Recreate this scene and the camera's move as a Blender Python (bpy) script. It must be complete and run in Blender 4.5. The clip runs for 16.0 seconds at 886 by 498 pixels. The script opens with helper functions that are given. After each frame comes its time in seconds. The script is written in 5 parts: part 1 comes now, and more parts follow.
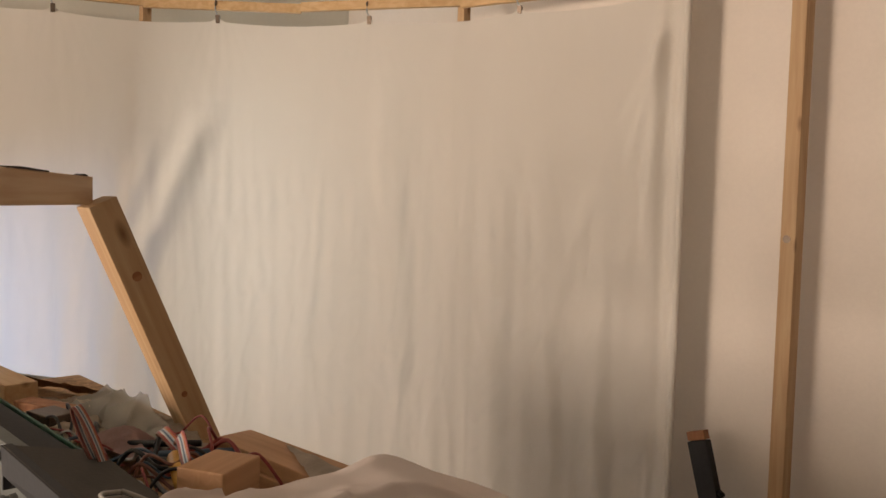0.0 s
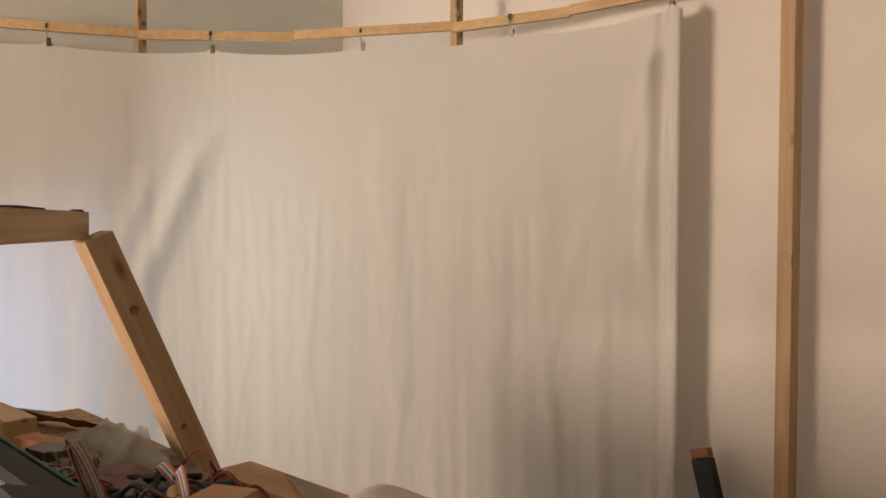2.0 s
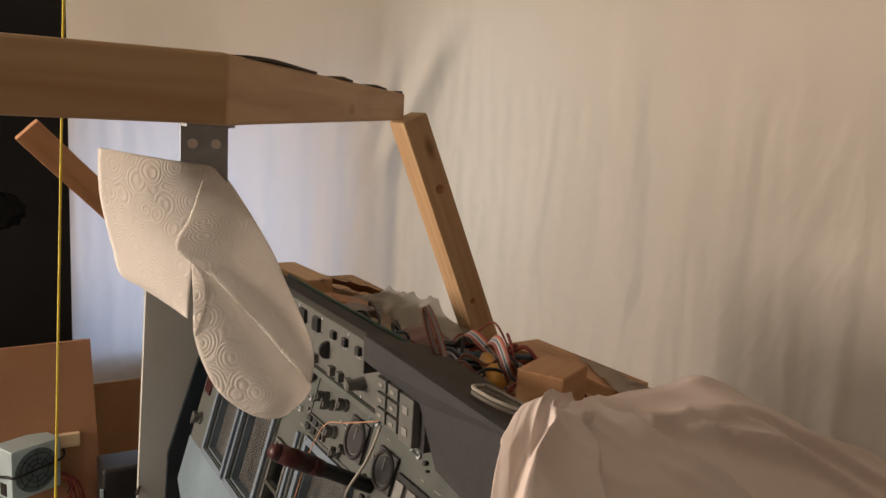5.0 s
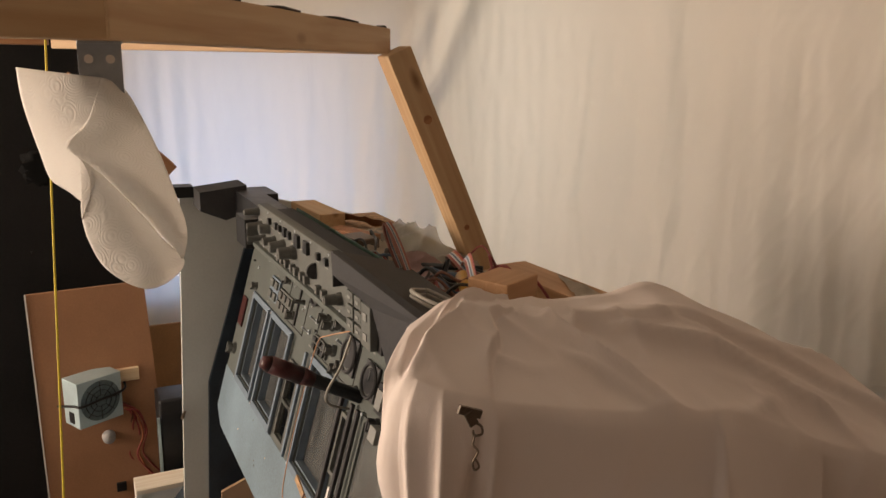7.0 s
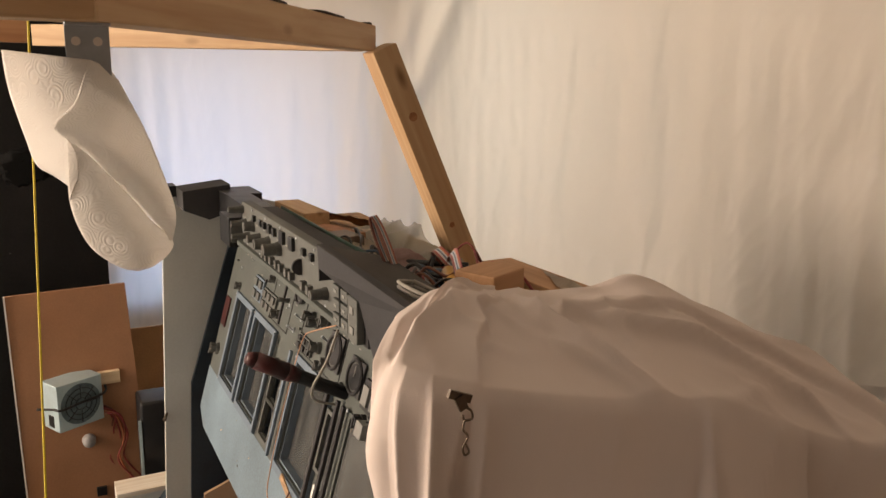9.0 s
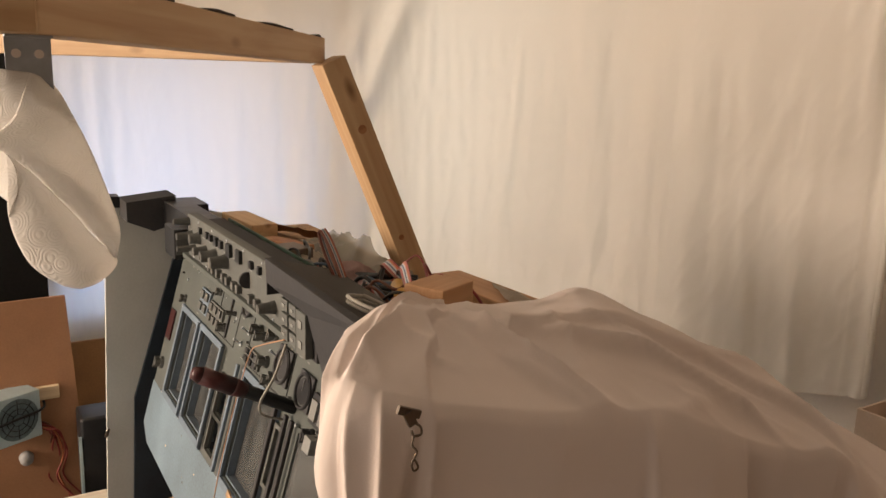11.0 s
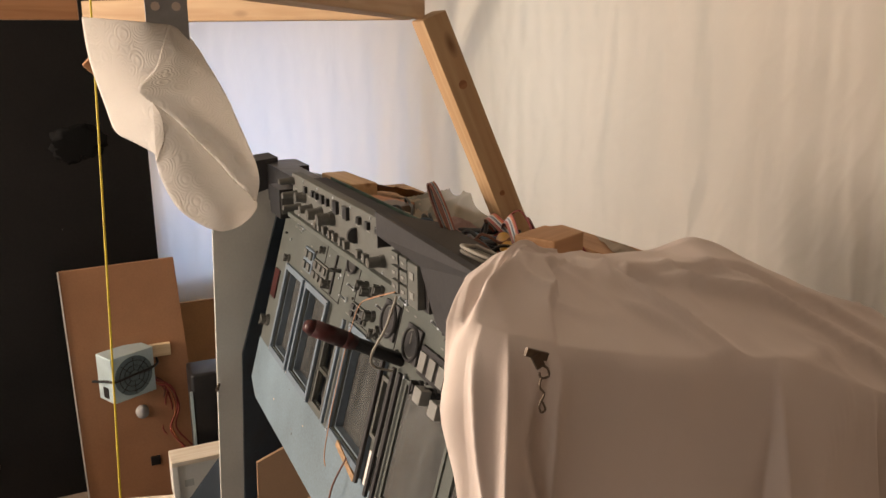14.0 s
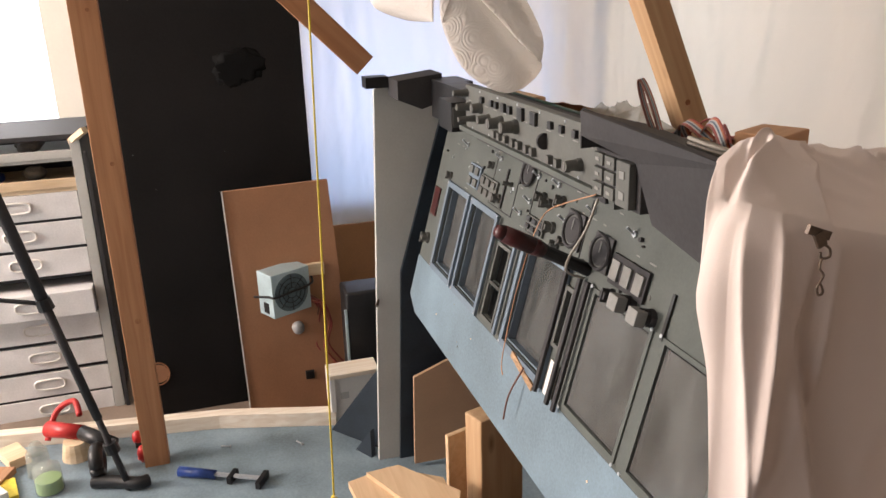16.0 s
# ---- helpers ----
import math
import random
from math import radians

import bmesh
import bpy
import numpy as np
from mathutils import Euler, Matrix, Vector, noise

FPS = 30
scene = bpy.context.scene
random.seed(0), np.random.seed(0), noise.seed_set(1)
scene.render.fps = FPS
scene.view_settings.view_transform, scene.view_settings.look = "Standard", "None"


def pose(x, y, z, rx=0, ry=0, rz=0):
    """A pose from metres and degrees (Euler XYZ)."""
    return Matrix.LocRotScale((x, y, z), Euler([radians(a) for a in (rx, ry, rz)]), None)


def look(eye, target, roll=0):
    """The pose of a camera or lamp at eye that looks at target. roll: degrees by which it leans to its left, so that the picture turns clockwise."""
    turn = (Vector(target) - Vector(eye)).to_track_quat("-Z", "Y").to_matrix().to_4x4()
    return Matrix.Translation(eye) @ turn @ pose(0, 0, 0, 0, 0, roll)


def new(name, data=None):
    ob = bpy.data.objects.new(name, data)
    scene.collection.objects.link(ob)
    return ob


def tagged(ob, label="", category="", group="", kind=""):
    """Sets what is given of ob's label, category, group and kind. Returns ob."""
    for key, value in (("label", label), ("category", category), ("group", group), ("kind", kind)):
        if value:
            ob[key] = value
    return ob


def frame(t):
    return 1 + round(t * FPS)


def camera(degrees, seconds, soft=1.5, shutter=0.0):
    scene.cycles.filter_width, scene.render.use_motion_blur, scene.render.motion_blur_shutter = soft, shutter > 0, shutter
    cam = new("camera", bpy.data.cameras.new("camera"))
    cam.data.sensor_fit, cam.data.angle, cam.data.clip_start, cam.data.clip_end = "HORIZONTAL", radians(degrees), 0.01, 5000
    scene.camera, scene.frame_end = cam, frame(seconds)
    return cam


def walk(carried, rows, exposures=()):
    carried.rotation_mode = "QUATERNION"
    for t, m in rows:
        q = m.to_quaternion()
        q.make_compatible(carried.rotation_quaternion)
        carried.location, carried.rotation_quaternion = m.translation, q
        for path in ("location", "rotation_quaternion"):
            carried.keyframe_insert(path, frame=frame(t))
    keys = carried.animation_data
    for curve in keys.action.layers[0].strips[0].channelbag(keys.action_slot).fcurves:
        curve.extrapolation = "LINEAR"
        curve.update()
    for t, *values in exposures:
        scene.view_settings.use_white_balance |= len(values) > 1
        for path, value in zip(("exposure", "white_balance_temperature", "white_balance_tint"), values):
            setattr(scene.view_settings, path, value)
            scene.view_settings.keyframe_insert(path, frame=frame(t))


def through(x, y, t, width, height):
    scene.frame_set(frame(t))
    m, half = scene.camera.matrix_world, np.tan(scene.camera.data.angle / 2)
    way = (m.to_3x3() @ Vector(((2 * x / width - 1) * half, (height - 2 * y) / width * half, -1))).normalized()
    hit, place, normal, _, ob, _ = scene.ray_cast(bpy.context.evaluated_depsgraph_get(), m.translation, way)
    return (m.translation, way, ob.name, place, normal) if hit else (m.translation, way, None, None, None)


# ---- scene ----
cam = camera(57.7, 16.0)
PATH = [
    (0, (-0.003, 0.037, 1.431), (0.008, 2.034, 1.323), 1.6),
    (0.5, (0.005, 0.033, 1.433), (0.021, 2.03, 1.328), 0.3),
    (1, (0.014, 0.033, 1.433), (0.022, 2.03, 1.339), -0.5),
    (1.5, (0.014, 0.032, 1.438), (0.025, 2.031, 1.358), -0.1),
    (2, (0.004, 0.033, 1.441), (0.014, 2.032, 1.383), 0.2),
    (2.5, (0.007, 0.027, 1.449), (0.013, 2.027, 1.411), 0.2),
    (3, (0.009, 0.026, 1.449), (0.016, 2.026, 1.443), 0.0),
    (3.5, (0.012, 0.021, 1.453), (0.029, 2.02, 1.481), -0.2),
    (4, (-0.014, 0.013, 1.459), (-0.129, 2.009, 1.503), 0.5),
    (4.5, (-0.103, -0.01, 1.443), (-0.443, 1.959, 1.355), 2.1),
    (5, (-0.182, -0.02, 1.432), (-0.603, 1.907, 1.1), 3.3),
    (5.2, (-0.168, -0.016, 1.423), (-0.658, 1.885, 1.043), 3.3),
    (7.3, (-0.002, -0.053, 1.4), (-0.605, 1.8, 0.947), 0.7),
    (7.5, (-0.008, -0.054, 1.396), (-0.605, 1.801, 0.943), 0.7),
    (8, (-0.012, -0.052, 1.387), (-0.593, 1.806, 0.929), 0.6),
    (10.3, (-0.009, -0.059, 1.386), (-0.515, 1.833, 0.985), 1.5),
    (10.5, (-0.007, -0.056, 1.393), (-0.494, 1.84, 0.985), 1.4),
    (11, (-0.011, -0.057, 1.392), (-0.453, 1.851, 0.983), 1.7),
    (11.5, (-0.008, -0.059, 1.392), (-0.42, 1.854, 0.977), 1.5),
    (12, (-0.001, -0.059, 1.386), (-0.41, 1.853, 0.962), 0.9),
    (12.5, (-0.001, -0.063, 1.382), (-0.444, 1.835, 0.935), -0.2),
    (13, (-0.006, -0.068, 1.378), (-0.495, 1.812, 0.902), -0.7),
    (13.5, (-0.024, -0.066, 1.374), (-0.581, 1.792, 0.887), -0.4),
    (14, (-0.043, -0.071, 1.374), (-0.676, 1.76, 0.879), -0.3),
    (14.5, (-0.066, -0.082, 1.362), (-0.771, 1.717, 0.845), -0.1),
    (15, (-0.109, -0.089, 1.345), (-0.876, 1.67, 0.783), -0.3),
    (15.5, (-0.14, -0.105, 1.328), (-0.965, 1.615, 0.728), -1.2),
    (16, (-0.158, -0.119, 1.32), (-1.03, 1.566, 0.688), -1.8),
]
walk(cam, [(t, look(eye, target, roll)) for t, eye, target, roll in PATH],
     exposures=[(0.0, -0.08, 6500, 10), (3.5, -0.10, 6500, 10), (4.3, -0.13, 6500, 10), (5.0, -0.20, 6500, 10), (7.5, 0.0, 6680, 10), (8.0, 0.05, 6680, 10), (10.4, 0.24, 6680, 10), (11.6, 0.20, 6680, 10), (13.0, 0.12, 6680, 10), (14.5, 0.18, 6400, 10), (15.0, 0.28, 6100, 10), (15.5, 0.66, 5850, 10), (15.9, 0.74, 5750, 10), (16.0, 0.42, 5750, 10)])

# ---- world and light ----
ROOM = Matrix.Rotation(radians(-46), 4, "Z")      # the room stands turned to the camera's first heading


def W(a, b, z):
    return ROOM @ Vector((a, b, z))


world = bpy.data.worlds.new("world")
scene.world = world
world.use_nodes = True
wn = world.node_tree.nodes
sky = wn.new("ShaderNodeTexSky")
sky.sky_type, sky.sun_disc = "NISHITA", False
sky.sun_elevation, sky.sun_rotation = radians(40), radians(200)
world.node_tree.links.new(sky.outputs[0], wn["Background"].inputs[0])
wn["Background"].inputs[1].default_value = 0.12


def area(name, at, target, sx, sy, power, colour):
    lamp = bpy.data.lights.new(name, "AREA")
    lamp.shape, lamp.size, lamp.size_y, lamp.energy, lamp.color = "RECTANGLE", sx, sy, power, colour
    ob = new(name, lamp)
    ob.matrix_world = look(W(*at), W(*target))
    return ob


area("window_light", (-2.35, -3.33, 1.55), (-1.6, 0.0, 1.20), 1.0, 0.80, 156, (1.0, 0.79, 0.625))
area("side_window_light", (-3.75, -1.66, 1.30), (-1.0, -1.66, 1.2), 1.70, 1.2, 40, (1.0, 0.88, 0.78))
area("garden_light", (-3.85, 0.76, 0.86), (-2.4, 0.86, 0.86), 1.0, 1.0, 15, (0.40, 0.58, 1.0))
# added behind the screen for its pale band; no window known there
area("screen_backlight", (-3.20, 1.90, 1.28), (-2.3, 1.96, 1.28), 0.34, 1.3, 4.2, (0.92, 1.0, 0.97))
# unseen fill lamp, added to lift faces that the windows miss
area("room_fill", (0.30, -3.20, 1.05), (-1.6, 0.0, 0.9), 0.85, 1.9, 11, (1.0, 0.86, 0.75))


# ---- materials ----
def material(name, colour, rough=0.6, metal=0.0, var=0.12, scale=18.0, bump=0.15, fine=160.0, spec=0.4, second=None, stretch=(1, 1, 1)):
    """A surface whose colour drifts at two scales, with fine relief."""
    m = bpy.data.materials.new(name)
    m.use_nodes = True
    nt = m.node_tree
    n, l = nt.nodes, nt.links
    p = n["Principled BSDF"]
    co, mp = n.new("ShaderNodeTexCoord"), n.new("ShaderNodeMapping")
    mp.inputs["Scale"].default_value = stretch
    l.new(co.outputs["Object"], mp.inputs["Vector"])
    big, small = n.new("ShaderNodeTexNoise"), n.new("ShaderNodeTexNoise")
    big.inputs["Scale"].default_value, big.inputs["Detail"].default_value = scale, 5
    small.inputs["Scale"].default_value, small.inputs["Detail"].default_value = fine, 3
    for q in (big, small):
        l.new(mp.outputs[0], q.inputs["Vector"])
    ramp = n.new("ShaderNodeValToRGB")
    lo = second or tuple(c * (1 - 2 * var) for c in colour)
    hi = colour if second else tuple(min(1, c * (1 + var)) for c in colour)
    ramp.color_ramp.elements[0].position, ramp.color_ramp.elements[1].position = 0.3, 0.7
    ramp.color_ramp.elements[0].color, ramp.color_ramp.elements[1].color = (*lo, 1), (*hi, 1)
    mixed = n.new("ShaderNodeMath")
    mixed.operation = "MULTIPLY_ADD"
    mixed.inputs[1].default_value = 0.3
    l.new(small.outputs[0], mixed.inputs[0])
    shift = n.new("ShaderNodeMath")
    shift.operation = "MULTIPLY"
    shift.inputs[1].default_value = 0.7
    l.new(big.outputs[0], shift.inputs[0])
    l.new(shift.outputs[0], mixed.inputs[2])
    l.new(mixed.outputs[0], ramp.inputs[0])
    l.new(ramp.outputs[0], p.inputs["Base Color"])
    rr = n.new("ShaderNodeMapRange")
    rr.inputs[3].default_value, rr.inputs[4].default_value = max(0.02, rough - 0.1), min(1, rough + 0.1)
    l.new(big.outputs[0], rr.inputs[0])
    l.new(rr.outputs[0], p.inputs["Roughness"])
    p.inputs["Metallic"].default_value = metal
    p.inputs["Specular IOR Level"].default_value = spec
    if bump:
        b = n.new("ShaderNodeBump")
        b.inputs["Strength"].default_value, b.inputs["Distance"].default_value = bump, 0.002
        l.new(small.outputs[0], b.inputs["Height"])
        l.new(b.outputs[0], p.inputs["Normal"])
    return m


def timber(name, light, dark, along=0, rough=0.6, knots=True):
    """Planed softwood: long grain lines, growth bands and a few dark knots."""
    m = bpy.data.materials.new(name)
    m.use_nodes = True
    n, l = m.node_tree.nodes, m.node_tree.links
    p = n["Principled BSDF"]
    co, mp = n.new("ShaderNodeTexCoord"), n.new("ShaderNodeMapping")
    s = [26.0, 26.0, 26.0]
    s[along] = 1.6
    mp.inputs["Scale"].default_value = s
    l.new(co.outputs["Object"], mp.inputs["Vector"])
    g = n.new("ShaderNodeTexNoise")
    g.inputs["Scale"].default_value, g.inputs["Detail"].default_value, g.inputs["Distortion"].default_value = 2.2, 7, 0.6
    l.new(mp.outputs[0], g.inputs["Vector"])
    ramp = n.new("ShaderNodeValToRGB")
    e = ramp.color_ramp.elements
    e[0].position, e[1].position = 0.32, 0.66
    e[0].color, e[1].color = (*dark, 1), (*light, 1)
    l.new(g.outputs[0], ramp.inputs[0])
    out = ramp.outputs[0]
    if knots:
        mk = n.new("ShaderNodeMapping")
        k = [14.0, 14.0, 14.0]
        k[along] = 5.5
        mk.inputs["Scale"].default_value = k
        l.new(co.outputs["Object"], mk.inputs["Vector"])
        v = n.new("ShaderNodeTexVoronoi")
        v.inputs["Scale"].default_value = 1.0
        l.new(mk.outputs[0], v.inputs["Vector"])
        kr = n.new("ShaderNodeValToRGB")
        kr.color_ramp.elements[0].position, kr.color_ramp.elements[1].position = 0.05, 0.16
        kr.color_ramp.elements[0].color, kr.color_ramp.elements[1].color = (0.25, 0.16, 0.1, 1), (1, 1, 1, 1)
        l.new(v.outputs["Distance"], kr.inputs[0])
        mx = n.new("ShaderNodeMix")
        mx.data_type, mx.blend_type = "RGBA", "MULTIPLY"
        mx.inputs["Factor"].default_value = 0.8
        l.new(out, mx.inputs["A"])
        l.new(kr.outputs[0], mx.inputs["B"])
        out = mx.outputs["Result"]
    l.new(out, p.inputs["Base Color"])
    p.inputs["Roughness"].default_value = rough
    p.inputs["Specular IOR Level"].default_value = 0.3
    b = n.new("ShaderNodeBump")
    b.inputs["Strength"].default_value, b.inputs["Distance"].default_value = 0.25, 0.001
    l.new(g.outputs[0], b.inputs["Height"])
    l.new(b.outputs[0], p.inputs["Normal"])
    return m


def fabric(name, colour, through=0.25, weave=900.0, crease=7.0, relief=0.35):
    """Thin cotton: a fine weave, soft creases, and some light coming through."""
    m = bpy.data.materials.new(name)
    m.use_nodes = True
    n, l = m.node_tree.nodes, m.node_tree.links
    p = n["Principled BSDF"]
    co = n.new("ShaderNodeTexCoord")
    w, c = n.new("ShaderNodeTexNoise"), n.new("ShaderNodeTexNoise")
    w.inputs["Scale"].default_value, w.inputs["Detail"].default_value = weave, 2
    mp = n.new("ShaderNodeMapping")
    mp.inputs["Scale"].default_value = (1, 1, 0.35)
    l.new(co.outputs["Object"], mp.inputs["Vector"])
    c.inputs["Scale"].default_value, c.inputs["Detail"].default_value, c.inputs["Distortion"].default_value = crease, 6, 0.8
    l.new(co.outputs["Object"], w.inputs["Vector"])
    l.new(mp.outputs[0], c.inputs["Vector"])
    ramp = n.new("ShaderNodeValToRGB")
    ramp.color_ramp.elements[0].color = (*[v * 0.93 for v in colour], 1)
    ramp.color_ramp.elements[1].color = (*colour, 1)
    l.new(c.outputs[0], ramp.inputs[0])
    l.new(ramp.outputs[0], p.inputs["Base Color"])
    p.inputs["Roughness"].default_value, p.inputs["Specular IOR Level"].default_value = 0.9, 0.15
    b1, b2 = n.new("ShaderNodeBump"), n.new("ShaderNodeBump")
    b1.inputs["Strength"].default_value, b1.inputs["Distance"].default_value = 0.25, 0.0006
    b2.inputs["Strength"].default_value, b2.inputs["Distance"].default_value = relief, 0.012
    l.new(w.outputs[0], b1.inputs["Height"])
    l.new(c.outputs[0], b2.inputs["Height"])
    l.new(b2.outputs[0], b1.inputs["Normal"])
    l.new(b1.outputs[0], p.inputs["Normal"])
    tr, mx = n.new("ShaderNodeBsdfTranslucent"), n.new("ShaderNodeMixShader")
    tr.inputs["Color"].default_value = (*colour, 1)
    mx.inputs[0].default_value = through
    l.new(p.outputs[0], mx.inputs[1])
    l.new(tr.outputs[0], mx.inputs[2])
    l.new(mx.outputs[0], n["Material Output"].inputs["Surface"])
    return m


def acrylic(name, colour, rough=0.12, mix=0.55, second=None, scale=9, stretch=(1, 1, 1)):
    m = material(name, colour, rough, 0, 0.1, scale, 0.03, 14, 0.5, second, stretch)
    n, l = m.node_tree.nodes, m.node_tree.links
    t, mx = n.new("ShaderNodeBsdfTransparent"), n.new("ShaderNodeMixShader")
    mx.inputs[0].default_value = mix
    l.new(n["Principled BSDF"].outputs[0], mx.inputs[1])
    l.new(t.outputs[0], mx.inputs[2])
    l.new(mx.outputs[0], n["Material Output"].inputs["Surface"])
    return m


PINE_X = timber("pine_long_x", (0.53, 0.365, 0.21), (0.42, 0.26, 0.135), 0)
PINE_Y = timber("pine_long_y", (0.53, 0.365, 0.21), (0.42, 0.26, 0.135), 1)
PINE_Z = timber("pine_long_z", (0.53, 0.365, 0.21), (0.42, 0.26, 0.135), 2)
BATTEN = timber("batten_pine", (0.66, 0.46, 0.25), (0.54, 0.34, 0.16), 0, knots=False)
REDPINE = timber("red_pine", (0.46, 0.24, 0.12), (0.36, 0.17, 0.08), 0)
DARKPINE = timber("old_pine", (0.36, 0.17, 0.08), (0.24, 0.10, 0.045), 2)
PALEPINE = timber("pale_pine", (0.72, 0.58, 0.40), (0.60, 0.45, 0.28), 1)
BLOCKWOOD = timber("block_wood", (0.42, 0.235, 0.12), (0.32, 0.165, 0.075), 0, knots=False)
WHITEWOOD = timber("whitewashed_pine", (0.80, 0.74, 0.64), (0.66, 0.56, 0.44), 1, knots=False)
PLY = timber("plywood", (0.66, 0.48, 0.30), (0.56, 0.38, 0.22), 0, knots=False)
BARK = material("dried_glue", (0.045, 0.028, 0.018), 0.8, 0, 0.3, 40, 0.4)
PLYEDGE = material("plywood_edge", (0.42, 0.26, 0.14), 0.8, 0, 0.3, 60, 0.3, stretch=(1, 1, 6))
BOARD = material("hardboard", (0.36, 0.185, 0.098), 0.7, 0, 0.1, 6, 0.1)
MDFPALE = material("mdf_pale", (0.42, 0.27, 0.17), 0.75, 0, 0.06, 8, 0.1)
CARD = material("cardboard", (0.27, 0.14, 0.06), 0.8, 0, 0.15, 5, 0.2)
CARTON = material("pale_carton", (0.56, 0.45, 0.37), 0.85, 0, 0.08, 7, 0.15)
WALL = material("wall_plaster", (0.79, 0.72, 0.65), 0.9, 0, 0.03, 3, 0.25, 90, 0.2)
# the same plaster, with the left wall's cooler, greenish shade put into the colour
WALLSHADE = material("wall_plaster_shade", (0.68, 0.66, 0.59), 0.9, 0, 0.03, 3, 0.25, 90, 0.2)
# for the unseen near wall, set dark so little light bounces onto the sheet
DARKWALL = material("unseen_dark_wall", (0.13, 0.085, 0.055), 0.7, 0, 0.2, 5, 0.2)
CEIL = material("ceiling_panels", (0.74, 0.72, 0.66), 0.7, 0, 0.03, 3, 0.1)
FLOOR = material("room_floor", (0.22, 0.17, 0.13), 0.6, 0, 0.2, 5, 0.1)
BLUEFLOOR = material("platform_paint", (0.21, 0.275, 0.32), 0.55, 0, 0.22, 7, 0.3, 120)
SCREEN = fabric("screen_cotton", (0.80, 0.76, 0.70), 0.30)
SHEET = fabric("sheet_cotton", (0.66, 0.575, 0.53), 0.06, crease=9.0, relief=0.16)
PAPER = fabric("kitchen_paper", (0.90, 0.87, 0.83), 0.4, 420.0, 30.0, 0.2)
def embossed(m):
    """Pressed ring pattern of kitchen paper, as relief."""
    n, l = m.node_tree.nodes, m.node_tree.links
    co, v, wv = n.new("ShaderNodeTexCoord"), n.new("ShaderNodeTexVoronoi"), n.new("ShaderNodeMath")
    v.inputs["Scale"].default_value = 56.0
    l.new(co.outputs["Object"], v.inputs["Vector"])
    wv.operation = "SINE"
    mu = n.new("ShaderNodeMath")
    mu.operation = "MULTIPLY"
    mu.inputs[1].default_value = 55.0
    l.new(v.outputs["Distance"], mu.inputs[0])
    l.new(mu.outputs[0], wv.inputs[0])
    b = n.new("ShaderNodeBump")
    b.inputs["Strength"].default_value, b.inputs["Distance"].default_value = 0.26, 0.0014
    l.new(wv.outputs[0], b.inputs["Height"])
    l.new(b.outputs[0], n["Principled BSDF"].inputs["Normal"])


embossed(PAPER)
PANEL = material("panel_paint", (0.108, 0.118, 0.110), 0.78, 0, 0.09, 12, 0.1, 220, 0.12)
PANELBLUE = material("panel_lower_paint", (0.20, 0.275, 0.335), 0.6, 0, 0.22, 5, 0.12, 200, 0.22, (0.115, 0.15, 0.175))
BEZEL = material("bezel_paint", (0.15, 0.19, 0.235), 0.65, 0, 0.1, 20, 0.1, 160, 0.2)
MODULE = material("module_paint", (0.118, 0.122, 0.114), 0.75, 0, 0.08, 25, 0.1, 160, 0.15)
SHROUD = material("shroud_paint", (0.048, 0.047, 0.049), 0.75, 0, 0.12, 10, 0.15, 160, 0.15)
SHROUDTOP = material("shroud_top", (0.048, 0.042, 0.036), 0.85, 0, 0.15, 14, 0.25)
PLATEGREY = material("plate_grey", (0.51, 0.51, 0.485), 0.7, 0, 0.07, 6, 0.1, 160, 0.2)
NAVY = material("navy_paint", (0.025, 0.036, 0.05), 0.45, 0, 0.2, 12, 0.1)
BLACK = material("black_plastic", (0.012, 0.012, 0.013), 0.4, 0, 0.2, 20, 0.1)
SOOT = material("black_board", (0.015, 0.014, 0.014), 0.75, 0, 0.25, 3.2, 0.2, 130, 0.15, (0.006, 0.006, 0.006))
TAR = material("black_smear", (0.006, 0.006, 0.006), 0.85, 0, 0.2, 20, 0.1, 130, 0.1)
DARK = material("dark_interior", (0.05, 0.05, 0.052), 0.7, 0, 0.2, 12, 0.1)
KNOB = material("grey_knob", (0.115, 0.115, 0.108), 0.7, 0, 0.1, 30, 0.1, 160, 0.15)
KEYWHITE = material("white_key", (0.23, 0.23, 0.22), 0.7, 0, 0.06, 40, 0.05, 160, 0.15)
STEEL = material("zinc_steel", (0.42, 0.45, 0.48), 0.55, 0.4, 0.12, 30, 0.1)
OLDSTEEL = material("tarnished_steel", (0.17, 0.13, 0.10), 0.45, 0.8, 0.2, 40, 0.1)
ALU = material("drawer_aluminium", (0.74, 0.73, 0.73), 0.5, 0.0, 0.10, 9, 0.15)
PSUGREY = material("supply_case", (0.46, 0.58, 0.62), 0.5, 0.5, 0.08, 14, 0.1, 160, 0.3)
GRILLE = material("fan_grille", (0.14, 0.19, 0.21), 0.5, 0.3, 0.2, 60, 0.2)
RED = material("red_plastic", (0.42, 0.022, 0.02), 0.4, 0, 0.15, 20, 0.1)
MAROON = material("maroon_handle", (0.055, 0.010, 0.010), 0.35, 0, 0.2, 30, 0.1)
BLUE = material("blue_paint", (0.02, 0.05, 0.22), 0.4, 0, 0.15, 30, 0.1)
YELLOW = material("yellow_cord", (0.75, 0.60, 0.05), 0.6, 0, 0.1, 90, 0.4)
AMBER = material("amber_tube", (0.55, 0.30, 0.06), 0.3, 0, 0.2, 30, 0.1)
GREEN = material("circuit_green", (0.016, 0.055, 0.03), 0.45, 0, 0.2, 60, 0.1)
WIRERED = material("red_wire", (0.22, 0.035, 0.03), 0.5, 0, 0.1, 60, 0.1)
WIREORANGE = material("orange_wire", (0.36, 0.12, 0.05), 0.5, 0, 0.1, 60, 0.1)
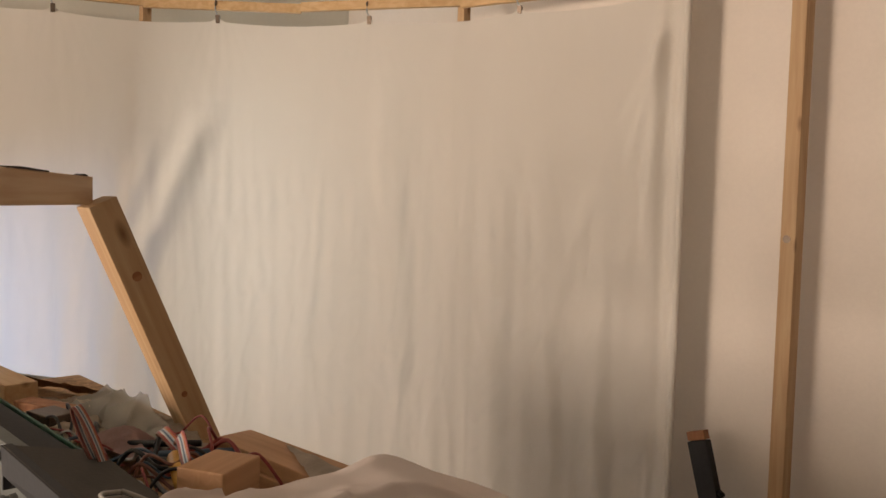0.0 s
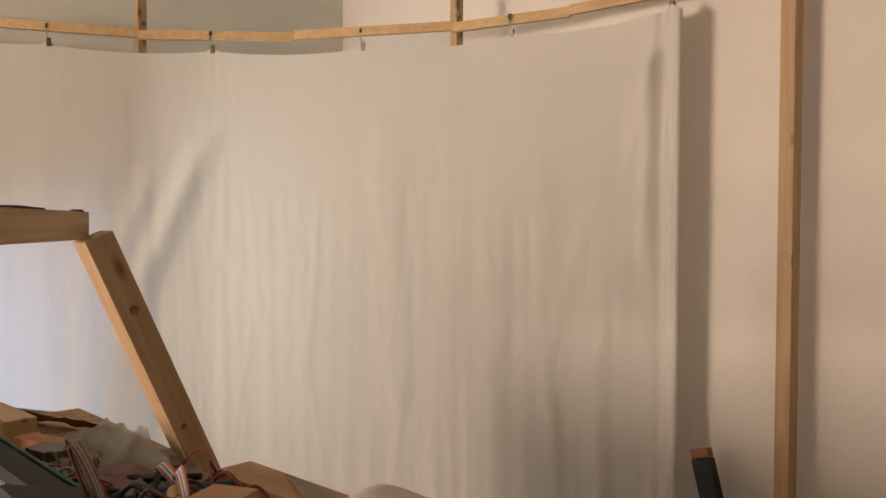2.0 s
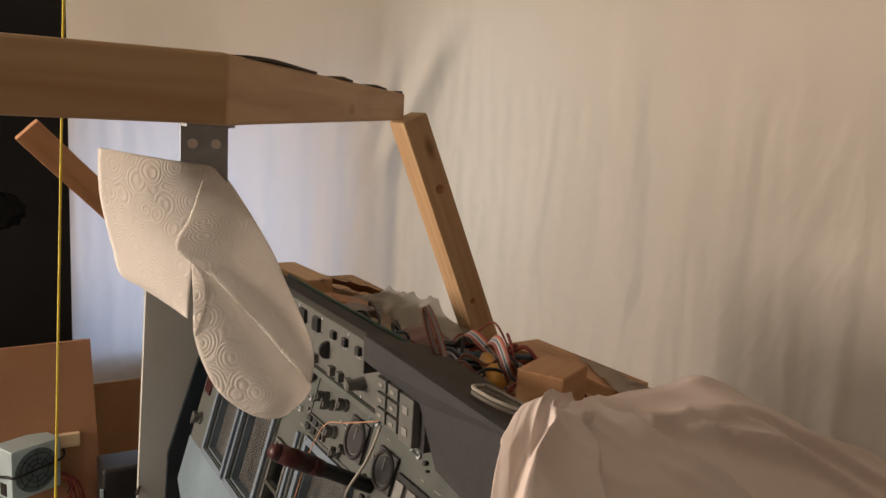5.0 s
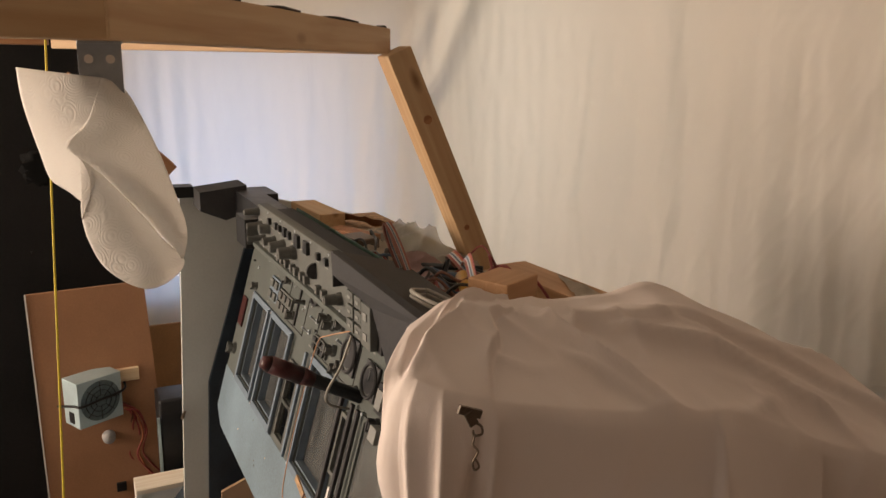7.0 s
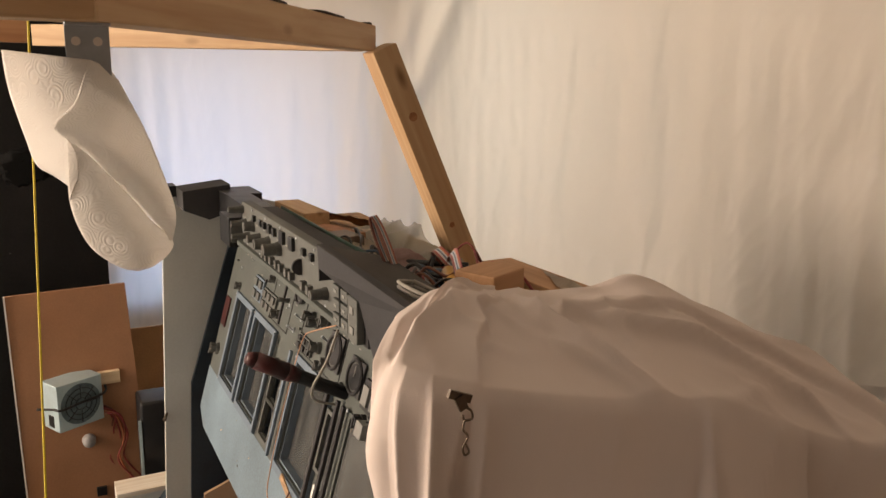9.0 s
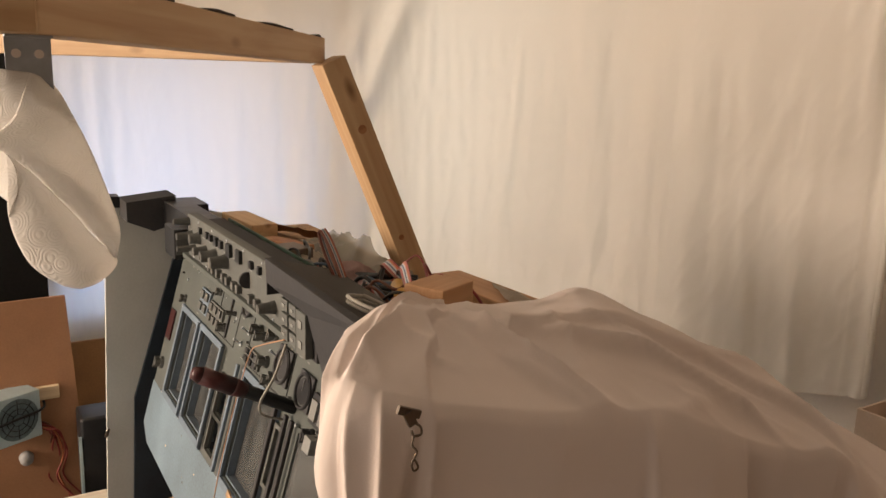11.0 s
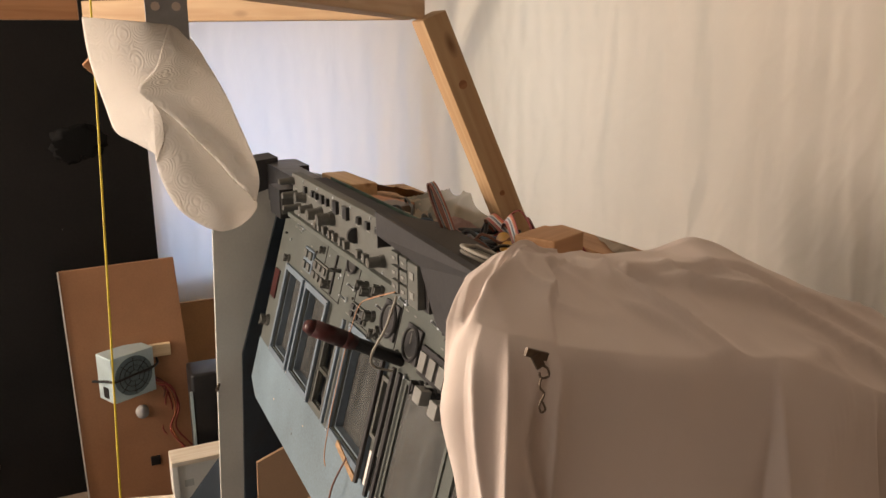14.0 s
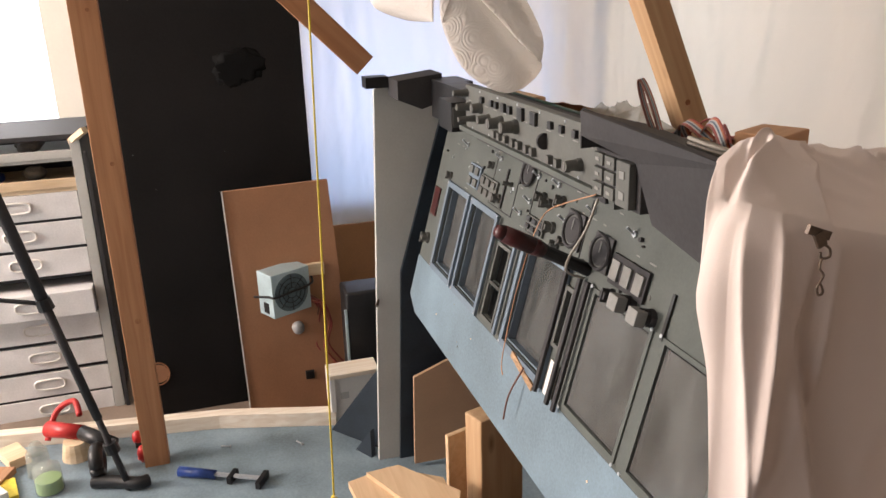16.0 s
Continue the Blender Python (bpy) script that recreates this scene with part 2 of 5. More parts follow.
WIREGREY = material("grey_wire", (0.36, 0.36, 0.36), 0.5, 0, 0.1, 60, 0.1)
WIREWHITE = material("white_wire", (0.27, 0.25, 0.215), 0.5, 0, 0.1, 60, 0.1)
WIRETAN = material("tan_wire", (0.45, 0.24, 0.13), 0.5, 0, 0.1, 60, 0.1)
WIREBROWN = material("brown_wire", (0.15, 0.06, 0.04), 0.5, 0, 0.1, 60, 0.1)
WIREBLUE = material("slate_wire", (0.06, 0.10, 0.15), 0.5, 0, 0.1, 60, 0.1)
CREAM = material("cream_rag", (0.50, 0.42, 0.33), 0.9, 0, 0.12, 20, 0.3)
PINKRAG = material("pink_rag", (0.42, 0.28, 0.26), 0.9, 0, 0.12, 25, 0.3)
FILM = acrylic("thin_plastic_film", (0.40, 0.38, 0.33), 0.35, 0.40)
# lighter streaks in the colour stand for reflections and streaky film
PANE = acrylic("display_pane", (0.16, 0.165, 0.16), 0.12, 0.30, (0.06, 0.062, 0.06), 7, (2.6, 1.0, 0.6))
JAR = acrylic("clear_jar", (0.60, 0.64, 0.58), 0.06, 0.72)
LIME = material("lime_liquid", (0.35, 0.50, 0.22), 0.4, 0, 0.1, 20, 0)
WHITEPAINT = material("white_paint", (0.76, 0.74, 0.70), 0.5, 0, 0.05, 9, 0.1)


# ---- builders ----
def box(bm, lo, hi, bevel=0.0):
    vs = [bm.verts.new((x, y, z)) for x in (lo[0], hi[0]) for y in (lo[1], hi[1]) for z in (lo[2], hi[2])]
    fs = [bm.faces.new([vs[i] for i in f]) for f in ((0, 1, 3, 2), (4, 6, 7, 5), (0, 4, 5, 1), (2, 3, 7, 6), (0, 2, 6, 4), (1, 5, 7, 3))]
    if bevel:
        es = {e for f in fs for e in f.edges}
        bmesh.ops.bevel(bm, geom=list(es), offset=bevel, segments=2, profile=0.6, affect="EDGES")
    return bm


def boxed(lo, hi, bevel=0.0):
    return box(bmesh.new(), lo, hi, bevel)


def bar(bm, p, q, w, h, up=(0, 0, 1), bevel=0.0):
    """A squared stick from p to q, w across and h along up."""
    p, q, up = Vector(p), Vector(q), Vector(up)
    d = (q - p).normalized()
    side = d.cross(up).normalized()
    top = side.cross(d)
    vs = [bm.verts.new(c + side * (sx * w / 2) + top * (sz * h / 2)) for c in (p, q) for sx in (-1, 1) for sz in (-1, 1)]
    fs = [bm.faces.new([vs[i] for i in f]) for f in ((0, 1, 3, 2), (4, 6, 7, 5), (0, 4, 5, 1), (2, 3, 7, 6), (0, 2, 6, 4), (1, 5, 7, 3))]
    if bevel:
        bmesh.ops.bevel(bm, geom=list({e for f in fs for e in f.edges}), offset=bevel, segments=2, profile=0.6, affect="EDGES")
    bmesh.ops.recalc_face_normals(bm, faces=bm.faces)
    return bm


def rod(bm, p, q, r, r2=None, seg=16):
    p, q = Vector(p), Vector(q)
    d = (q - p).normalized()
    s = d.orthogonal().normalized()
    t = d.cross(s)
    rings = []
    for c, rr in ((p, r), (q, r if r2 is None else r2)):
        rings.append([bm.verts.new(c + (s * math.cos(k * math.tau / seg) + t * math.sin(k * math.tau / seg)) * rr) for k in range(seg)])
    for k in range(seg):
        bm.faces.new((rings[0][k], rings[0][(k + 1) % seg], rings[1][(k + 1) % seg], rings[1][k]))
    bm.faces.new(rings[0][::-1])
    bm.faces.new(rings[1])
    return bm


def smooth_path(pts, n=8):
    pts = [Vector(p) for p in pts]
    out = []
    for i in range(len(pts) - 1):
        p0, p1, p2, p3 = pts[max(i - 1, 0)], pts[i], pts[i + 1], pts[min(i + 2, len(pts) - 1)]
        for k in range(n):
            t = k / n
            out.append(0.5 * (2 * p1 + (p2 - p0) * t + (2 * p0 - 5 * p1 + 4 * p2 - p3) * t * t + (3 * p1 - p0 - 3 * p2 + p3) * t ** 3))
    return out + [pts[-1]]


def tube(bm, pts, r, seg=8, n=8):
    path = smooth_path(pts, n)
    rings, s = [], None
    for i, c in enumerate(path):
        d = (path[min(i + 1, len(path) - 1)] - path[max(i - 1, 0)]).normalized()
        s = d.orthogonal() if s is None else s - d * s.dot(d)
        s.normalize()
        t = d.cross(s)
        rings.append([bm.verts.new(c + (s * math.cos(k * math.tau / seg) + t * math.sin(k * math.tau / seg)) * r) for k in range(seg)])
    for a, b in zip(rings, rings[1:]):
        for k in range(seg):
            bm.faces.new((a[k], a[(k + 1) % seg], b[(k + 1) % seg], b[k]))
    bm.faces.new(rings[0][::-1])
    bm.faces.new(rings[-1])
    return bm


def ribbon(bm, pts, width, thick, across, n=8):
    """A flat band along pts."""
    path, across = smooth_path(pts, n), Vector(across).normalized()
    rings = []
    for i, c in enumerate(path):
        d = (path[min(i + 1, len(path) - 1)] - path[max(i - 1, 0)]).normalized()
        up = d.cross(across).normalized() * thick / 2
        rings.append([bm.verts.new(c + across * (sx * width / 2) + up * sz) for sx, sz in ((-1, -1), (1, -1), (1, 1), (-1, 1))])
    for a, b in zip(rings, rings[1:]):
        for k in range(4):
            bm.faces.new((a[k], a[(k + 1) % 4], b[(k + 1) % 4], b[k]))
    bm.faces.new(rings[0][::-1])
    bm.faces.new(rings[-1])
    return bm


def prism(bm, poly, offset):
    """A flat outline (points in space) given thickness by the vector offset."""
    offset = Vector(offset)
    a = [bm.verts.new(Vector(p)) for p in poly]
    b = [bm.verts.new(Vector(p) + offset) for p in poly]
    bm.faces.new(a)
    bm.faces.new(b[::-1])
    for i in range(len(a)):
        j = (i + 1) % len(a)
        bm.faces.new((a[i], b[i], b[j], a[j]))
    bmesh.ops.recalc_face_normals(bm, faces=bm.faces)
    return bm


def blob(bm, c, size, seed, rough=0.35, sub=3):
    """A crumpled lump."""
    made = bmesh.ops.create_icosphere(bm, subdivisions=sub, radius=1.0)
    for v in made["verts"]:
        k = 1 + rough * noise.noise(v.co * 2.1 + Vector((seed * 7.3, 0, 0))) + rough * 0.6 * noise.noise(v.co * 5.0 + Vector((0, seed * 3.1, 0)))
        v.co = Vector(c) + Vector((v.co.x * size[0], v.co.y * size[1], v.co.z * size[2])) * k
    return bm


BASE = {}


def mesh_object(name, bm, mat, smooth):
    me = bpy.data.meshes.new(name)
    bm.to_mesh(me)
    bm.free()
    me.materials.append(mat)
    if smooth:
        me.polygons.foreach_set("use_smooth", [True] * len(me.polygons))
    return new(name, me)


def thing(name, at, label, category, group="", kind=""):
    ob = new(name)
    ob.empty_display_size = 0.05
    ob.matrix_world = ROOM @ Matrix.Translation(at)
    BASE[ob] = Vector(at)
    return tagged(ob, label, category, group, kind)


def part(name, bm, mat, parent, label="", smooth=False):
    """One mesh under a thing or a part; bm is given in room metres."""
    base = BASE[parent]
    bmesh.ops.translate(bm, vec=-base, verts=bm.verts)
    ob = mesh_object(name, bm, mat, smooth)
    ob.parent = parent
    BASE[ob] = base
    return tagged(ob, label)


def single(name, bm, mat, at, label, category, group="", kind="", smooth=False):
    """A thing that is one mesh."""
    at = Vector(at)
    bmesh.ops.translate(bm, vec=-at, verts=bm.verts)
    ob = mesh_object(name, bm, mat, smooth)
    ob.matrix_world = ROOM @ Matrix.Translation(at)
    BASE[ob] = at
    return tagged(ob, label, category, group, kind)


def structure(name, bm, mat, label, category):
    return single(name, bm, mat, (0, 0, 0), label, category, kind="structure")


# ---- the room ----
sky_glow = bpy.data.materials.new("bright_sky")
sky_glow.use_nodes = True
sky_glow.node_tree.nodes["Principled BSDF"].inputs["Emission Color"].default_value = (1.0, 0.97, 0.92, 1)
sky_glow.node_tree.nodes["Principled BSDF"].inputs["Emission Strength"].default_value = 1.6
structure("backdrop", boxed((-5.20, -3.6, -0.2), (-5.15, -0.2, 3.2)), sky_glow, "bright overcast sky outside the window", "sky")
structure("floor", boxed((-4.2, -3.6, -0.16), (3.2, 2.8, -0.10)), FLOOR, "dull brown floor of the room below the platform", "floor")
structure("platform", prism(bmesh.new(), [(-2.04, 0.95, -0.10), (-0.45, 0.95, -0.10), (-0.45, -2.6, -0.10), (-2.78, -2.6, -0.10), (-2.53, -0.98, -0.10), (-2.413, -0.245, -0.10), (-2.30, 0.13, -0.10), (-2.36, 0.30, -0.10), (-2.36, 0.95, -0.10)], (0, 0, 0.10)), BLUEFLOOR, "blue-grey painted platform under the cockpit", "platform")
structure("wall_right", boxed((-3.30, 2.36, -0.10), (3.2, 2.50, 2.60)), WALL, "cream plastered wall behind the screen frame", "wall")


def left_a(b):
    return -3.10 - 0.134 * (2.36 - b)


def wall_run(bm, b0, b1, z0, z1):
    prism(bm, [(left_a(b0), b0, z0), (left_a(b1), b1, z0), (left_a(b1), b1, z1), (left_a(b0), b0, z1)], (-0.12, 0, 0))


bm = bmesh.new()
wall_run(bm, 2.04, 2.36, -0.10, 2.60)
# b 1.62 to 2.04 is an opening added for the screen's backlight
wall_run(bm, 1.62, 2.04, 1.96, 2.60)
wall_run(bm, 1.62, 2.04, -0.10, 0.60)
wall_run(bm, 1.20, 1.62, -0.10, 2.60)
wall_run(bm, 0.25, 1.20, 1.45, 2.60)
wall_run(bm, 0.25, 1.20, -0.10, 0.45)
wall_run(bm, -0.72, 0.25, -0.10, 2.60)
wall_run(bm, -2.60, -0.72, 2.25, 2.60)
wall_run(bm, -2.60, -0.72, -0.10, 0.50)
wall_run(bm, -3.6, -2.60, -0.10, 2.60)
structure("wall_left", bm, WALLSHADE, "pale plastered wall with three window openings", "wall")
bm = bmesh.new()
box(bm, (-4.2, -3.4, -0.10), (-2.92, -3.28, 2.60))
box(bm, (-1.78, -3.4, -0.10), (-0.15, -3.28, 2.60))
box(bm, (-2.92, -3.4, 2.06), (-1.78, -3.28, 2.60))
box(bm, (-2.92, -3.4, -0.10), (-1.78, -3.28, 1.14))
box(bm, (0.75, -3.4, -0.10), (3.2, -3.28, 2.60))
# a -0.15 to 0.75 is a gap added for the fill lamp
box(bm, (-0.15, -3.4, 2.05), (0.75, -3.28, 2.60))
structure("wall_back", bm, WALL, "cream plastered wall with a door and a window opening", "wall")
structure("wall_near", boxed((3.0, -3.6, -0.10), (3.14, 2.5, 2.60)), DARKWALL, "dark brown boarded wall closing the room", "wall")
bm = boxed((-4.3, -3.6, 2.66), (3.2, 2.6, 2.74))
for k in range(38):
    b0 = -3.55 + 0.16 * k
    box(bm, (-4.2, b0 + 0.004, 2.635), (3.15, b0 + 0.156, 2.66))
structure("ceiling", bm, CEIL, "white tongue-and-groove ceiling panels", "ceiling")
bm = boxed((-3.3, 2.315, 2.585), (3.1, 2.36, 2.635))
structure("trim", bm, CEIL, "white moulding where wall meets ceiling", "trim")

# ---- the curved screen and its frame ----
CEN = Vector((-1.3, 0.2, 0))


def arc(deg, r, z):
    return CEN + Vector((r * math.cos(radians(deg)), r * math.sin(radians(deg)), z))


CLIPS = [89.6 + 16.35 * k for k in range(6)] + [181.0]


def screen_cloth():
    bm = bmesh.new()
    nu, nv = 420, 150
    grid = []
    for i in range(nu + 1):
        u = i / nu
        deg = 88.6 + (181.5 - 88.6) * u
        gap = min(abs(deg - c) for c in CLIPS)
        sag = 0.016 * math.sin(min(gap / 8.2, 1) * math.pi / 2) ** 0.7
        top, low = 2.098 - sag + 0.012 * max(0, 1 - gap / 0.8), 0.50 - 0.20 * u - 0.20 * math.sin(math.pi * u)
        col = []
        for j in range(nv + 1):
            v = j / nv
            z = top + (low - top) * v
            s = deg * 0.0353
            low_part = max(0.0, min(1.0, (1.85 - z) / 0.65))
            grow = 0.14 + 1.0 * low_part * low_part * (3 - 2 * low_part)
            wob = noise.noise(Vector((s * 2.0, z * 0.25, 1.7)))
            f = 0.0125 * grow * noise.noise(Vector((s * 7.5 + 0.5 * wob, z * 0.55, 4.0)))
            f += 0.0085 * grow * v ** 0.6 * noise.noise(Vector((s * 19.0 + wob, z * 0.7, 9.0)))
            f += 0.0050 * min(1.0, grow + 0.15) * noise.noise(Vector((s * 24.0, z * 7.0, 2.0))) * (1 if noise.noise(Vector((s * 3, z * 2.5, 7))) > 0.1 else 0.25)
            f += 0.0042 * v * (1 - abs(noise.noise(Vector((s * 9.0 + 1.5 * wob, z * 1.3 + s, 13.0))))) ** 7
            f += 0.0030 * v * (1 - abs(noise.noise(Vector((s * 15.0 + z * 5, z * 6.0, 17.0))))) ** 9
            f += 0.016 * noise.noise(Vector((s * 1.6, z * 0.9, 5.0)))
            for c in CLIPS:                                     # pulls that fan out from each clip
                dx = deg - c
                fall = math.exp(-((top - z) / 0.30)) * math.exp(-(dx / 5.0) ** 2)
                f += 0.0005 * fall * math.sin(dx * 3.2 / (0.35 + 2.5 * (top - z)))
            for c, lean, wide, amp, z0, z1 in ((140.4, 11.5, 1.6, 0.034, 1.12, 1.80), (144.5, 10.0, 1.3, 0.014, 1.15, 1.7), (91.6, 1.2, 0.7, 0.018, 1.3, 2.1), (93.1, 8.75, 0.7, 0.014, 1.55, 2.12), (94.6, 14.0, 0.7, 0.007, 1.60, 2.10), (96.0, 8.0, 1.0, 0.008, 1.0, 1.6), (99.5, -3.0, 1.1, 0.016, 0.4, 1.15), (103.0, -2.0, 0.8, 0.010, 0.4, 1.0), (127.0, 1.5, 0.5, 0.007, 0.9, 1.6), (120.0, -1.0, 1.6, 0.012, 0.7, 1.9)):
                q = (deg - c - lean * (1.7 - z)) / wide            # the few strong folds
                m = max(0.0, min(1.0, (z - z0) * 6)) * max(0.0, min(1.0, (z1 - z) * 6))
                f += amp * m * math.exp(-q * q)
            if deg < 91.2:                                      # the turned hem
                f += 0.012 * math.sin((deg - 88.6) / 2.6 * math.pi * 2)
            f *= 1.0 - 0.55 * max(0.0, min(1.0, (deg - 148) / 10))      # drawn tighter at the far end
            col.append(bm.verts.new(arc(deg + (0.35 * v if i == 0 else 0), 2.02 - f, z)))
        grid.append(col)
    for i in range(nu):
        for j in range(nv):
            bm.faces.new((grid[i][j], grid[i + 1][j], grid[i + 1][j + 1], grid[i][j + 1]))
    return bm


screen = single("projection_screen", screen_cloth(), SCREEN, arc(130, 2.02, 0.4), "creased white cotton sheet hung in a wide curve as a screen", "screen", smooth=True)

b = bmesh.new()
hem = [[b.verts.new(arc(88.62 + w, 2.02 - 0.010 + dr, 2.085 - 1.58 * k / 40)) for w, dr in ((0, 0.004), (0.05, -0.004), (0.42, -0.007), (0.5, 0.0))] for k in range(41)]
for p, q in zip(hem, hem[1:]):
    for k in range(3):
        b.faces.new((p[k], p[k + 1], q[k + 1], q[k]))
part("hem", b, SCREEN, screen, smooth=True)
frame_rail = thing("screen_rail", arc(130, 2.05, 2.16), "curved rail of pine battens joined end to end", "rail")
JOINTS = [(181.0, 2.05), (163.0, 2.05), (146.4, 2.05), (130.0, 2.05), (112.6, 2.05), (100.2, 2.05), (90.5, 2.05)]
ends = [arc(d, r, 2.155) for d, r in JOINTS] + [Vector((-0.93, 2.245, 2.170))]
for k, (p, q) in enumerate(zip(ends, ends[1:])):
    lift = Vector((0, 0, 0.006 * (k % 2)))
    part("batten", bar(bmesh.new(), p + lift, q + lift, 0.021, 0.034, bevel=0.002), BATTEN, frame_rail)
for deg, top in ((146.4, 2.42), (112.7, 2.635)):
    p = arc(deg, 2.085, -0.10)
    single("upright", bar(bmesh.new(), p, p + Vector((0, 0, top + 0.10)), 0.034, 0.034, (1, 0, 0), 0.002), PINE_Z, p, "thin pine upright behind the hanging screen", "post", "screen uprights")
    part("bolt", rod(bmesh.new(), arc(deg - 0.45, 2.066, 2.20), arc(deg - 0.45, 2.05, 2.20), 0.008), OLDSTEEL, bpy.data.objects[scene.collection.objects[-1].name])
post = single("corner_post", boxed((-0.970, 2.245, -0.10), (-0.928, 2.300, 2.635), 0.003), PINE_Z, (-0.95, 2.27, -0.10), "tall planed pine post close to the cream wall", "post")
part("knot", rod(bmesh.new(), (-0.952, 2.246, 1.365), (-0.952, 2.2440, 1.365), 0.011), OLDSTEEL, post, "dark knot")


def screen_clip(at_deg):
    p = arc(at_deg, 2.03, 2.10)
    t = thing("curtain_clip", p, "small steel clip on a hook holding the screen's edge", "clip", "screen clips")
    rad = (p - Vector((CEN.x, CEN.y, p.z))).normalized()
    tan = Vector((-rad.y, rad.x, 0))
    i = -rad
    b = bmesh.new()
    bar(b, p + i * 0.010 + Vector((0, 0, -0.012)), p + i * 0.016 + Vector((0, 0, 0.70 * 0.026)), 0.015, 0.004, i)
    bar(b, p - i * 0.002 + Vector((0, 0, -0.012)), p + i * 0.010 + Vector((0, 0, 0.70 * 0.026)), 0.015, 0.004, i)
    part("jaw", b, OLDSTEEL, t)
    part("ring", tube(bmesh.new(), [p + i * 0.014 + Vector((0, 0, 0.70 * 0.022)), p + i * 0.02 + tan * 0.006 + Vector((0, 0, 0.70 * 0.045)), p + i * 0.012 + tan * 0.010 + Vector((0, 0, 0.70 * 0.066)), p + i * 0.004 + tan * 0.008 + Vector((0, 0, 0.70 * 0.085))], 0.0026, 6, 5), STEEL, t, smooth=True)
    part("hook", tube(bmesh.new(), [p + i * 0.010 + tan * 0.009 + Vector((0, 0, 0.70 * 0.078)), p + i * 0.018 + tan * 0.008 + Vector((0, 0, 0.70 * 0.090)), p + i * 0.004 + tan * 0.008 + Vector((0, 0, 0.70 * 0.101)), p - i * 0.022 + tan * 0.008 + Vector((0, 0, 0.70 * 0.092))], 0.004, 6, 5), OLDSTEEL, t, smooth=True)


for c in CLIPS[:-1]:
    screen_clip(c)

# ---- the cockpit's timber frame ----
CTR, RCO, LCO = Vector((-1.366, 0.507, 1.439)), Vector((-0.637, -0.013, 1.439)), Vector((-1.975, -0.005, 1.445))


def along_timber(name, p, q, w, h, light, dark, label, category, group="", up=(0, 0, 1)):
    """A timber whose grain runs along it: the mesh lies along x and is turned into place."""
    p, q = Vector(p), Vector(q)
    n = (q - p).length
    me = bpy.data.meshes.new(name)
    b = bmesh.new()
    box(b, (0, -w / 2, -h / 2), (n, w / 2, h / 2), 0.0025)
    b.to_mesh(me)
    b.free()
    me.materials.append(light)
    ob = new(name, me)
    d = (q - p).normalized()
    y = Vector(up).cross(d).normalized()
    z = d.cross(y)
    ob.matrix_world = ROOM @ Matrix.Translation(p) @ Matrix((d, y, z)).transposed().to_4x4()
    BASE[ob] = Vector((0, 0, 0))
    return tagged(ob, label, category, group)


front = along_timber("roof_beam", RCO, CTR, 0.045, 0.045, PINE_X, None, "pine roof beam running to the middle windscreen post", "beam", "roof beams")
side = along_timber("roof_beam", RCO + Vector((-0.0105, 0.019, 0.0005)), RCO + Vector((-0.0105, -1.55, 0.0005)), 0.045, 0.045, PINE_X, None, "pine roof beam running aft along the cockpit's side", "beam", "roof beams")
far = along_timber("roof_beam", LCO, CTR + Vector((-0.03, 0.0, 0.0)), 0.045, 0.045, PINE_X, None, "pine roof beam on the far side, lit from below", "beam", "roof beams")
aft = along_timber("roof_beam", LCO + Vector((-0.16, -0.02, 0.012)), LCO + Vector((-0.26, -1.75, 0.012)), 0.045, 0.05, REDPINE, None, "reddish pine roof beam running aft on the far side", "beam", "roof beams")
mid = along_timber("windscreen_post", (-1.334, 0.718, 0.985), (-1.334, 0.523, 1.422), 0.053, 0.048, PINE_X, None, "leaning knotty pine post in the middle of the windscreen", "post", "", (0, -1, 0.4))
for d, s, r in ((0.124, 0.25, 0.0055), (0.346, -0.1, 0.0085)):
    part("knot", rod(bmesh.new(), (d, -0.0266, s * 0.02), (d, -0.0272, s * 0.02), r, seg=12), DARKPINE, mid, "dark knot")
lpost = along_timber("windscreen_post", (-1.985, -0.012, 1.352), (-2.000, 0.207, 1.132), 0.04, 0.058, REDPINE, None, "short leaning pine post sawn off at its lower end", "post", "", (0, 1, 0))
stud = along_timber("roof_stud", (-2.245, -0.43, 0.0), (-2.235, -0.43, 1.42), 0.068, 0.045, REDPINE, None, "reddish pine stud standing on the platform", "post")
for d, r in ((0.30, 0.010), (0.74, 0.007), (1.12, 0.006)):
    part("knot", rod(bmesh.new(), (d, -0.0346, 0.006), (d, 0.0346, 0.006), r, seg=12), DARKPINE, stud, "dark knot")
    part("knot", rod(bmesh.new(), (d + 0.16, 0.010, -0.0231), (d + 0.16, 0.010, 0.0231), r * 0.8, seg=12), DARKPINE, stud, "dark knot")
# stubs of glue and splinters on top of the front beam
for k, (f, L) in enumerate(((0.16, 0.20), (0.42, 0.09), (0.68, 0.15), (0.95, 0.03))):
    c = RCO.lerp(CTR, f)
    d = (CTR - RCO).normalized()
    single("bark_strip", ribbon(bmesh.new(), [c - d * L / 2 + Vector((0.012, 0.012, 0.0230)), c - d * L / 5 + Vector((0.013, 0.013, 0.0243)), c + d * L / 6 + Vector((0.013, 0.013, 0.0234)), c + d * L / 2 + Vector((0.012, 0.012, 0.0230))], 0.012, 0.0022, (d.y, -d.x, 0)), BARK, c + Vector((0, 0, 0.0225)), "dark strip of glue on top of the roof beam", "strip", "glue strips")

bracket = thing("angle_bracket", (-0.66, 0.02, 1.41), "zinc angle bracket with screw holes under the beam joint", "bracket")


